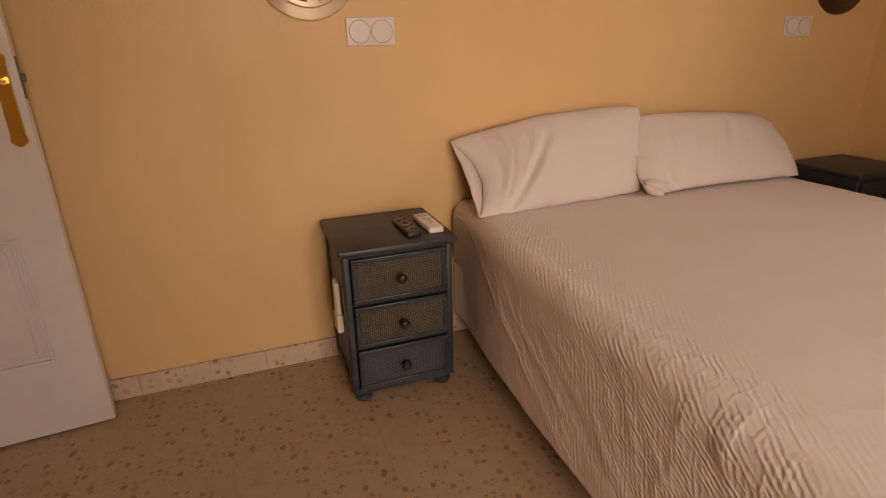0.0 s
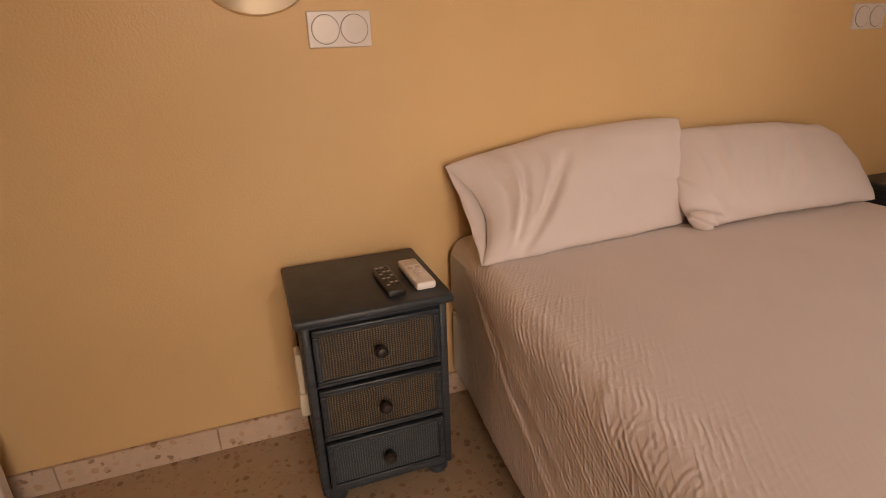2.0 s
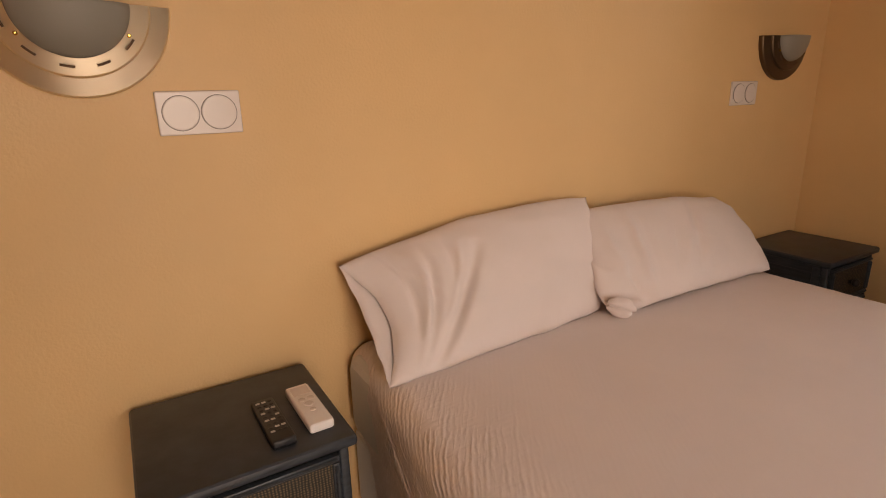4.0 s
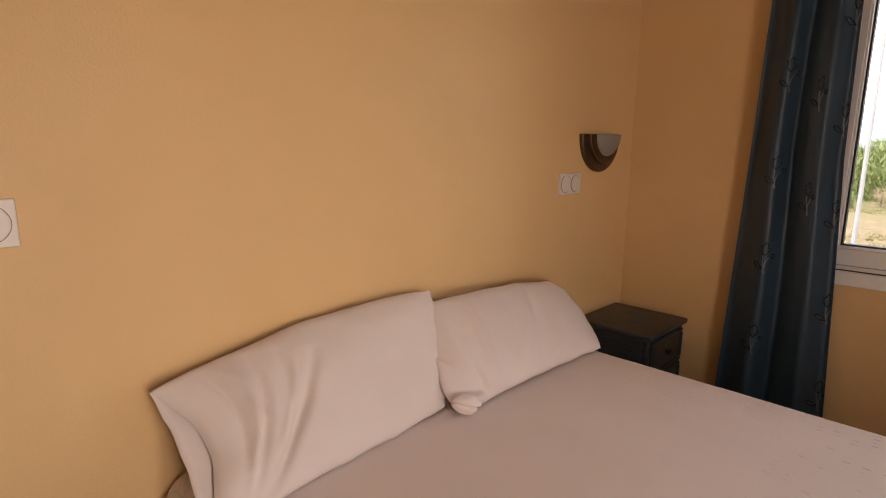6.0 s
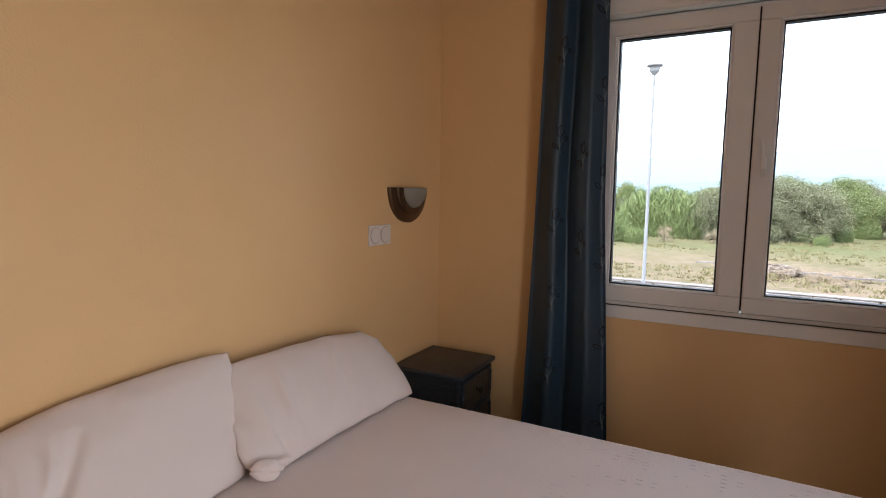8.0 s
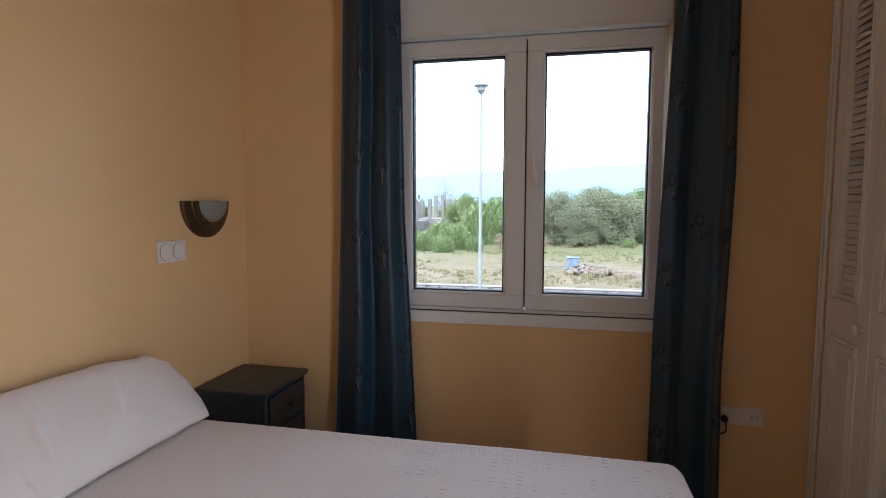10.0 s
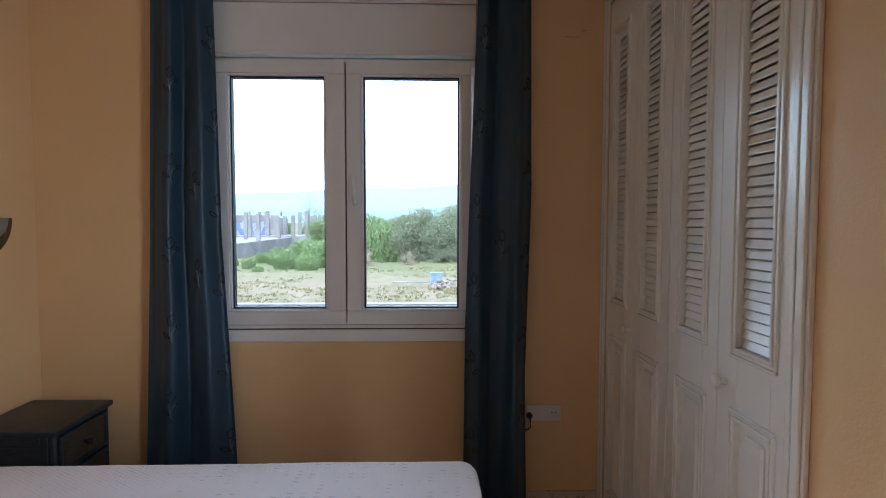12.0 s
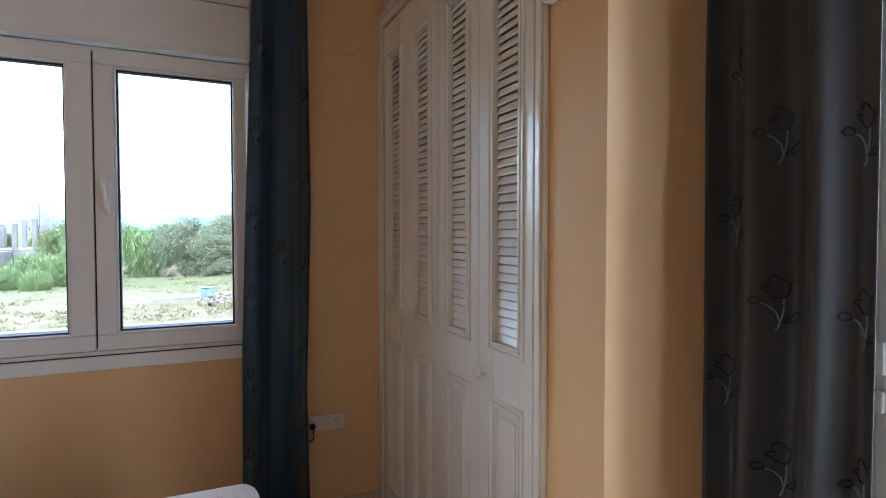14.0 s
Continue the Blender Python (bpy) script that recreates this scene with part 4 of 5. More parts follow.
bed()
bedspread()
pillow("pillow", "plump white pillow leaning on the wall beside the nightstand with remotes", (0.315, -0.045, 0.750), (1.085, -0.045, 0.822), (0.332, -0.254, 0.534), (1.008, -0.208, 0.536), 0.055, 1.0,
       (-0.06, 0.01, 0.0, 0.032), [(0.10, 0.98, 0.10, 0.25, 0.030, -0.010), (0.22, 0.90, 0.14, 0.15, 0.032, -0.012), (0.40, 0.72, 0.17, 0.0, 0.042, -0.022), (0.10, 0.80, 0.20, 0.42, 0.018, -0.006), (0.14, 0.92, 0.16, 0.55, 0.016, 0.006), (0.34, 0.80, 0.22, 0.30, 0.022, 0.007),
                                   (0.30, 0.85, 0.26, 0.40, 0.03, -0.007), (0.17, 0.9, 0.12, 0.1, 0.03, 0.008), (0.55, 0.95, 0.50, 0.8, 0.05, -0.004)], True)
creased = pillow("pillow", "white creased pillow leaning on the wall with a folded corner", (1.030, -0.060, 0.788), (1.695, -0.085, 0.752), (0.968, -0.262, 0.534), (1.712, -0.282, 0.536), 0.055, 7.0,
       (0.012, 0.006, -0.012, 0.012), [(0.20, 0.88, 0.24, 0.1, 0.035, 0.012), (0.27, 0.85, 0.30, 0.15, 0.05, -0.007), (0.64, 0.95, 0.52, 0.15, 0.045, -0.011), (0.58, 0.9, 0.44, 0.2, 0.035, 0.007),
                                       (0.46, 0.75, 0.40, 0.2, 0.04, -0.006), (0.03, 0.20, 0.22, 0.05, 0.05, -0.014), (0.02, 0.10, 0.16, 0.02, 0.07, 0.026), (0.03, 0.14, 0.13, 0.10, 0.018, -0.012), (0.14, 0.35, 0.19, 0.04, 0.03, -0.014), (0.06, 0.80, 0.14, 0.25, 0.05, 0.010), (0.0, 0.6, 0.06, 0.4, 0.03, -0.010)])


def folded_corner(owner):
    """The limp corner of the pillowcase, tucked round into a soft lobe with a crease."""
    bm = bmesh.new()
    n, m = 40, 24
    rows = []
    for j in range(m + 1):
        b = math.pi * j / m
        row = []
        for i in range(n):
            a = 2 * math.pi * i / n
            q = 1 + 0.10 * noise.noise(Vector((math.cos(a) * 1.5, math.sin(a) * 1.5, b * 1.6)))
            q -= 0.30 * math.exp(-((math.sin(b) * math.sin(a) + 0.15 + 0.25 * math.cos(b)) / 0.13) ** 2) * max(0, -math.cos(a) * 0.3 + 0.8)
            x, y, z = 0.052 * q * math.cos(b), 0.026 * q * math.sin(b) * math.cos(a), 0.030 * q * math.sin(b) * math.sin(a)
            row.append(bm.verts.new((1.015 + x, -0.262 + y - 0.10 * z, 0.560 + z - 0.30 * x)))
        rows.append(row)
    for a, b in zip(rows, rows[1:]):
        for i in range(n):
            bm.faces.new((a[i], a[(i + 1) % n], b[(i + 1) % n], b[i]))
    bmesh.ops.remove_doubles(bm, verts=bm.verts[:], dist=1e-5)
    part("folded_corner", bm, PILLOW, owner, "limp folded corner of the pillowcase").data.set_sharp_from_angle(angle=radians(180))


folded_corner(creased)


# ---- nightstands ----
def nightstand(label, x, y):
    n = thing("nightstand", label, "nightstand", "nightstands beside the bed", (x, y, 0))
    # footprint: 0.36 wide, 0.335 deep; origin at the back left of the top
    top = abox(0, 0.362, -0.336, 0.0, 0.500, 0.524, 0.009, 3)
    part("top", top, DARK, n)
    x0, x1, yf, yb, z0, z1 = 0.018, 0.344, -0.320, -0.006, 0.036, 0.500
    bm = abox(x0, x0 + 0.016, yf + 0.02, yb, z0, z1, 0.002)
    box(bm, x1 - 0.016, x1, yf + 0.02, yb, z0, z1, 0.002)
    box(bm, x0 + 0.016, x1 - 0.016, yb - 0.010, yb, z0, z1)
    box(bm, x0 + 0.016, x1 - 0.016, yf + 0.02, yb - 0.010, z0, z0 + 0.014)
    part("body", bm, DARK, n)
    bm = bmesh.new()
    for a in (x0 - 0.004, x1 - 0.016):
        box(bm, a, a + 0.020, yf, yf + 0.022, z0, z1, 0.006, 3)
    for a, b in ((z0, z0 + 0.018), (0.193, 0.199), (0.340, 0.346), (0.490, 0.500)):
        box(bm, x0 + 0.014, x1 - 0.014, yf + 0.002, yf + 0.02, a, b, 0.002)
    part("front_frame", bm, DARK, n)
    # side panels framed by battens
    for xs, s in ((x0, -1), (x1, 1)):
        bm = bmesh.new()
        a, b = (xs - 0.005, xs) if s < 0 else (xs, xs + 0.005)
        for q in ((yf + 0.024, yf + 0.05, z0, z1), (yb - 0.026, yb, z0, z1), (yf + 0.05, yb - 0.026, z0, z0 + 0.035), (yf + 0.05, yb - 0.026, z1 - 0.03, z1)):
            box(bm, a, b, *q, 0.0015, 1)
        part("side_batten", bm, DARK, n)
    for k, (a, b) in enumerate(((0.056, 0.191), (0.201, 0.338), (0.348, 0.490))):
        dx0, dx1 = x0 + 0.018, x1 - 0.018
        bm = bmesh.new()
        w = 0.015
        for q in ((dx0, dx1, a, a + w), (dx0, dx1, b - w, b), (dx0, dx0 + w, a + w, b - w), (dx1 - w, dx1, a + w, b - w)):
            box(bm, q[0], q[1], yf - 0.010, yf + 0.004, q[2], q[3], 0.0035, 2)
            box(bm, q[0] + (0.004 if q[1] - q[0] > 0.05 else 0.003), q[1] - (0.004 if q[1] - q[0] > 0.05 else 0.003), yf - 0.0135, yf - 0.006, q[2] + 0.004, q[3] - 0.004, 0.002, 1)
        box(bm, dx0 + 0.002, dx1 - 0.002, yf + 0.004, yf + 0.25, a + 0.004, b - 0.004)
        d = part("drawer", bm, DARK, n)
        part("rattan_panel", abox(dx0 + w - 0.001, dx1 - w + 0.001, yf - 0.004, yf + 0.003, a + w - 0.001, b - w + 0.001), RATTAN_B if k == 0 else RATTAN_A, d,
             "blue-grey woven rattan drawer panel" if k == 0 else "brown woven rattan drawer panel")
        part("knob", lathe(bmesh.new(), [(0.007, -0.003), (0.007, -0.014), (0.012, -0.018), (0.0155, -0.025), (0.0155, -0.030), (0.011, -0.036), (0.004, -0.038)],
                           ((dx0 + dx1) / 2, yf, (a + b) / 2), "Y", 20), KNOB, d, "round dark brown wooden knob")
    for a in (x0 + 0.03, x1 - 0.03):
        for b in (yf + 0.03, yb - 0.035):
            part("foot", lathe(bmesh.new(), [(0.014, 0.0), (0.024, 0.005), (0.029, 0.014), (0.027, 0.025), (0.018, 0.032), (0.020, 0.037)], (a, b, 0), n=20), DARK, n)
    return n


NX, NY = -0.142, -0.014
nightstand("dark blue-grey nightstand with three rattan drawers, two remotes on top", NX, NY)
nightstand("dark blue-grey nightstand with three rattan drawers, nothing on top", 1.975, -0.004)


def black_remote():
    r = thing("television_remote", "slim black remote control lying on the nightstand", "remote control", place=(0.094, -0.236, 0.524), turn=1.5)
    bm = abox(-0.022, 0.022, -0.080, 0.078, 0.0, 0.018, 0.006, 3)
    part("case", bm, BLACKP, r)
    rnd = random.Random(4)
    for j in range(9):
        for i in range(3):
            bm = abox(-0.016 + i * 0.0115, -0.0075 + i * 0.0115, 0.058 - j * 0.0135, 0.064 - j * 0.0135, 0.0175, 0.0197, 0.0012, 1)
            part("key", bm, KEYPAD if (j * 2 + i) % 5 < 2 else BLACKP, r)


def white_remote():
    r = thing("air_conditioner_remote", "white remote control lying on the nightstand", "remote control", place=(0.167, -0.226, 0.524), turn=1.0)
    part("case", abox(-0.024, 0.024, -0.080, 0.080, 0.0, 0.020, 0.006, 3), WHITEP, r)
    part("display", abox(-0.017, 0.017, 0.035, 0.068, 0.0195, 0.0207, 0.0005, 1), SWITCH, r)
    for x, y, q in ((-0.008, 0.015, 0.007), (0.009, 0.015, 0.007), (0.0, -0.005, 0.009), (0.0, -0.028, 0.006)):
        part("key", lathe(bmesh.new(), [(q, 0.0195), (q, 0.0212), (q * 0.8, 0.0216)], (x, y, 0), n=16), SWITCH, r)


def side_remote():
    r = thing("remote_holder", "cream remote control in a holder on the nightstand side", "remote control holder", place=(-0.1255, -0.215, 0.215))
    part("holder", abox(-0.022, 0.0, -0.031, 0.027, 0.0, 0.062, 0.004, 2), CREAMP, r)
    part("remote", abox(-0.019, -0.004, -0.026, 0.022, 0.010, 0.170, 0.005, 2), CREAMP, r, "cream remote control standing in its holder")
    part("key", abox(-0.0205, -0.0185, -0.012, 0.008, 0.105, 0.150, 0.001, 1), SWITCH, r)


black_remote()
white_remote()
side_remote()


# ---- wall lamps, switches, sockets ----
def wall_lamp(label, metal, base_m):
    """Half-round uplighter: a broad sloping rim, a slotted inner ring and a frosted bowl. Faces +x before it is turned."""
    w = thing("wall_lamp", label, "wall lamp", "wall lamps")
    def half_band(bm, prof, n=40, sx=1.0):
        # prof: (radius, distance from the wall), swept through the lower half circle
        rows = []
        for r, d in prof:
            rows.append([bm.verts.new((r * sx * math.cos(math.pi + math.pi * i / n), -d, r * math.sin(math.pi + math.pi * i / n))) for i in range(n + 1)])
        rows.append(rows[0])
        for a, b in zip(rows, rows[1:]):
            for i in range(n):
                bm.faces.new((a[i], a[i + 1], b[i + 1], b[i]))
        for k in (0, n):
            bm.faces.new([r[k] for r in rows[:-1]][::1 if k else -1])
        return bm
    part("rim", half_band(bmesh.new(), [(0.152, 0.001), (0.152, 0.014), (0.149, 0.018), (0.120, 0.026), (0.116, 0.024), (0.140, 0.001)]), metal, w)
    part("ring", half_band(bmesh.new(), [(0.119, 0.022), (0.119, 0.030), (0.116, 0.034), (0.088, 0.041), (0.085, 0.039), (0.085, 0.024)]), metal, w)
    # frosted bowl: a quarter sphere bulging from the wall
    n, m, R = 36, 16, 0.088
    bm2 = bmesh.new()
    rows = []
    for j in range(m):
        b = math.pi / 2 * j / m
        rows.append([bm2.verts.new((R * math.cos(b) * math.cos(math.pi + math.pi * i / n), -0.036 - 0.045 * math.sin(b), R * math.cos(b) * math.sin(math.pi + math.pi * i / n))) for i in range(n + 1)])
    tip = bm2.verts.new((0, -0.081, 0))
    grid_faces(bm2, rows)
    for i in range(n):
        bm2.faces.new((rows[-1][i], rows[-1][i + 1], tip))
    g = part("glass_bowl", bm2, FROST, w, "frosted glass bowl")
    so = g.modifiers.new("thick", "SOLIDIFY")
    so.thickness = 0.003
    # slots in the ring as cords, their inner shade painted brown, and two screws
    for k in range(5):
        a0 = math.pi * (1.10 + 0.17 * k)
        bm = bmesh.new()
        pts = [((0.102) * math.cos(a0 + t * 0.035), -0.0425, 0.102 * math.sin(a0 + t * 0.035)) for t in range(-3, 4)]
        tube(bm, pts, 0.0022, 6)
        part("slot", bm, SLOT, w, "brown cord painted as a shaded slot")
    for a0 in (math.pi * 1.18, math.pi * 1.82):
        part("screw", lathe(bmesh.new(), [(0.0035, -0.038), (0.0035, -0.0435), (0.0015, -0.045)], (0.094 * math.cos(a0), 0, 0.094 * math.sin(a0)), "Y", 12), BRASS, w)
    part("back_plate", abox(-0.06, 0.06, -0.026, -0.001, -0.075, -0.004, 0.002), base_m, w)
    return w


lamp = wall_lamp("half-round silver wall lamp with frosted glass above the double switch", SILVER, STEEL)
lamp.matrix_world = pose(-0.104, 0.0, 1.283)
lamp2 = wall_lamp("half-round bronze wall lamp with frosted glass above the far nightstand", BRONZE, STEEL)
lamp2.matrix_world = pose(2.092, 0.0, 1.288)
lamp3 = wall_lamp("half-round silver wall lamp high beside the wardrobe", SILVER, STEEL)
lamp3.matrix_world = pose(1.03, YW, 1.965, 0, 0, 180)


def switch_plate(label, kinds):
    """Two round inserts in one square-edged plate; kinds: rocker or socket."""
    s = thing("double_switch", label, "light switch", "switches on the bed wall")
    part("plate", abox(0, 0.152, -0.009, -0.0005, -0.041, 0.041, 0.003, 2), SWITCH, s)
    for k, kind in enumerate(kinds):
        x = 0.0415 + 0.0690 * k
        # the groove's shadow is put in as a dark-coloured ring
        part("ring", lathe(bmesh.new(), [(0.0335, -0.0085), (0.0335, -0.0102), (0.0315, -0.0102)], (x, 0, 0), "Y", 40), SWITCH_GAP, s, "dark joint round the insert")
        if kind == "rocker":
            part("rocker", lathe(bmesh.new(), [(0.0322, -0.009), (0.0322, -0.0108), (0.0312, -0.0116), (0.0300, -0.0118), (0.0290, -0.0118), (0.010, -0.0119)], (x, 0, 0), "Y", 40), SWITCH, s)
        else:
            bm = lathe(bmesh.new(), [(0.0322, -0.009), (0.0322, -0.0125), (0.0295, -0.0130), (0.0195, -0.0128), (0.0190, -0.0095)], (x, 0, 0), "Y", 40)
            part("insert", bm, SWITCH, s)
    return s


sw = switch_plate("white double rocker switch on the yellow wall by the silver lamp", ("rocker", "rocker"))
sw.matrix_world = pose(0.0, 0, 1.099)
sw2 = switch_plate("white double rocker switch on the yellow wall by the bronze lamp", ("rocker", "rocker"))
sw2.matrix_world = pose(1.806, 0, 1.094)


def low_socket():
    s = thing("wall_socket", "white double wall socket with black plug and cable", "wall socket", place=(XE, -2.185, 0.430), turn=-90)
    # local x runs along the wall, local -y into the room
    part("plate", abox(-0.078, 0.078, -0.009, -0.0005, -0.036, 0.036, 0.003), SWITCH, s)
    for x in (0.052, 0.035):
        part("pin_hole", lathe(bmesh.new(), [(0.0032, -0.0085), (0.0032, -0.0095)], (x, 0, 0.002), "Y", 12), GASKET, s)
    part("plug", lathe(bmesh.new(), [(0.014, -0.009), (0.014, -0.02), (0.010, -0.030), (0.006, -0.038)], (-0.066, 0, -0.010), "Y", 18), KNOB, s)
    part("cable", tube(bmesh.new(), [(-0.066, -0.037, -0.010), (-0.068, -0.046, -0.022), (-0.066, -0.042, -0.05), (-0.074, -0.03, -0.066), (-0.10, -0.02, -0.07), (-0.15, -0.015, -0.09), (-0.17, -0.012, -0.3), (-0.17, -0.012, -0.425)], 0.004, 8), BLACKP, s)


low_socket()

# scar of a filled box on the wall above the socket
bm = tube(bmesh.new(), [(XE - 0.0005, -2.262, 2.075), (XE - 0.0005, -2.29, 2.072), (XE - 0.0005, -2.325, 2.073)], 0.0014, 5)
tube(bm, [(XE - 0.0005, -2.332, 2.098), (XE - 0.0005, -2.34, 2.100), (XE - 0.0005, -2.352, 2.100)], 0.0018, 5)
structure("wall_crack", bm, JOINT, "short cracks in the yellow paint above the socket")

# curtain rail over the window and over the balcony door
for nm, pts, lab in (("curtain_rail", [(2.33, -0.45, 2.385), (2.33, -2.18, 2.385)], "thin curtain rail over the window"),
                     ("curtain_rail", [(-0.75, -2.78, 2.455), (0.88, -2.78, 2.455)], "thin curtain rail over the balcony door")):
    rl = tagged(part(nm, tube(bmesh.new(), pts, 0.010, 12), PVC), lab, "curtain rail")


# ---- outdoors ----
GZ = -3.0


def ground():
    bm = bmesh.new()
    n = 60
    ks = sorted({round(s * (abs(i) / n) ** 2.6 * 4500, 3) for i in range(-n, n + 1) for s in ((1,) if i >= 0 else (-1,))})
    rows = [[bm.verts.new((x + 40, y, GZ + (0.25 * noise.noise(Vector((x / 9, y / 9, 0))) if abs(x) < 200 and abs(y) < 200 and x > -15 else 0))) for x in ks] for y in ks]
    grid_faces(bm, rows)
    structure("ground", bm, GROUND, "dry open field with patchy grass")


ground()
structure("road", abox(8.0, 20.5, -120, 120, GZ - 0.5, GZ + 0.28), ASPHALT, "grey asphalt street below the window")


def garden_wall():
    w = thing("low_boundary_wall", "low pale block wall along the edge of the field", "wall")
    rnd = random.Random(3)
    y = -30.0
    while y < 39:
        d = rnd.choice((0.55, 0.8, 1.1))
        part("block", abox(22.6, 22.9, y, y + d - 0.05, GZ - 0.4, GZ + 0.825 - rnd.uniform(0, 0.01), 0.02, 1), KERB, w)
        part("pier", abox(22.53, 22.6, y + 0.06, y + d - 0.26, GZ + 0.3, GZ + 0.80, 0.01, 1), KERB, w)
        y += d
    part("coping", abox(22.58, 23.0, -30, 39, GZ + 0.83, GZ + 0.87, 0.01, 1), KERB, w)


garden_wall()


def street_lamp():
    s = thing("street_lamp", "tall grey street lamp on a thin tapering pole", "street lamp", place=(16.6, 0.95, GZ))
    part("pole", lathe(bmesh.new(), [(0.060, 0.0), (0.055, 1.0), (0.032, 7.75)], n=16), POLE, s)
    part("base_plate", abox(-0.18, 0.18, -0.18, 0.18, 0.0, 0.31, 0.02), POLE, s)
    part("lamp_head", lathe(bmesh.new(), [(0.05, 7.60), (0.13, 7.70), (0.14, 7.80), (0.22, 7.84), (0.22, 7.87), (0.10, 7.93), (0.03, 7.95)], n=24), POLE, s)


street_lamp()


def leaf_quad(bm, p, d, side, L, W):
    """A leaf of two triangles folded on its rib, pointed at both ends."""
    a, b = bm.verts.new(p), bm.verts.new(p + d * L)
    m = p + d * L * 0.45
    up = d.cross(side)
    c, e = bm.verts.new(m + side * W + up * W * 0.2), bm.verts.new(m - side * W + up * W * 0.2)
    bm.faces.new((a, c, b))
    bm.faces.new((a, b, e))


def rand_dir(r):
    z = r.uniform(-1, 1)
    a = r.uniform(0, 2 * math.pi)
    q = math.sqrt(1 - z * z)
    return Vector((q * math.cos(a), q * math.sin(a), z))


def tree(seed, height, width, leaf, n, clumps, low=0.15, label="leafy green tree at the edge of the field", name="tree"):
    r = random.Random(seed)
    t = thing(name, label, name, "trees and bushes at the edge of the field")
    bm = bmesh.new()
    tube(bm, [(0, 0, -0.3), (0.1, 0.05, height * 0.25), (-0.05, 0.1, height * 0.55)], [0.035 * height, 0.025 * height, 0.012 * height], 8)
    cs = []
    for k in range(clumps):
        a = r.uniform(0, 2 * math.pi)
        rad = width / 2 * math.sqrt(r.random()) * 0.85
        top = 1 - 0.55 * (rad / (width / 2)) ** 2
        z = height * (low + (top - low) * r.random() ** 0.7)
        c = Vector((rad * math.cos(a), rad * math.sin(a), z))
        cs.append((c, r.uniform(0.09, 0.20) * height))
        if k % 3 == 0:
            tube(bm, [(0, 0, height * 0.15), c * 0.5 + Vector((0, 0, height * 0.1)), c], [0.012 * height, 0.007 * height, 0.003 * height], 5)
    part("trunk", bm, BARK, t, "brown trunk with limbs")
    bm = bmesh.new()
    for _ in range(n):
        c, q = r.choice(cs)
        d = rand_dir(r)
        p = c + Vector((d.x * q * 1.2, d.y * q * 1.2, d.z * q * 0.85)) * (0.45 + 0.65 * r.random())
        if p.z < 0.02:
            continue
        dd = (rand_dir(r) + d * 0.6 + Vector((0, 0, 0.4))).normalized()
        s = dd.cross(rand_dir(r)).normalized()
        L = 0.021 * height * r.uniform(0.6, 1.4)
        leaf_quad(bm, p, dd, s, L, L * 0.38)
    part("crown", bm, leaf, t, "", "stuff", smooth=False)
    return t


def reeds(seed, height, width, n, label):
    r = random.Random(seed)
    t = thing("reed_clump", label, "reeds", "reed clumps at the edge of the field")
    bm = bmesh.new()
    for _ in range(n):
        a, q = r.uniform(0, 2 * math.pi), width / 2 * math.sqrt(r.random())
        x, y = q * math.cos(a), q * math.sin(a)
        h = height * r.uniform(0.55, 1.0) * (1 - 0.35 * (q / (width / 2)) ** 2)
        lean = Vector((r.uniform(-0.25, 0.25), r.uniform(-0.25, 0.25), 1)).normalized()
        for k in range(12):
            p = Vector((x, y, 0)) + lean * h * (k / 12)
            d = Vector((r.uniform(-1, 1), r.uniform(-1, 1), 1.1)).normalized()
            s = d.cross(rand_dir(r)).normalized()
            leaf_quad(bm, p, d, s, h * 0.22, h * 0.013)
    part("leaves", bm, LEAF_R, t, "", "stuff", smooth=False)
    return t


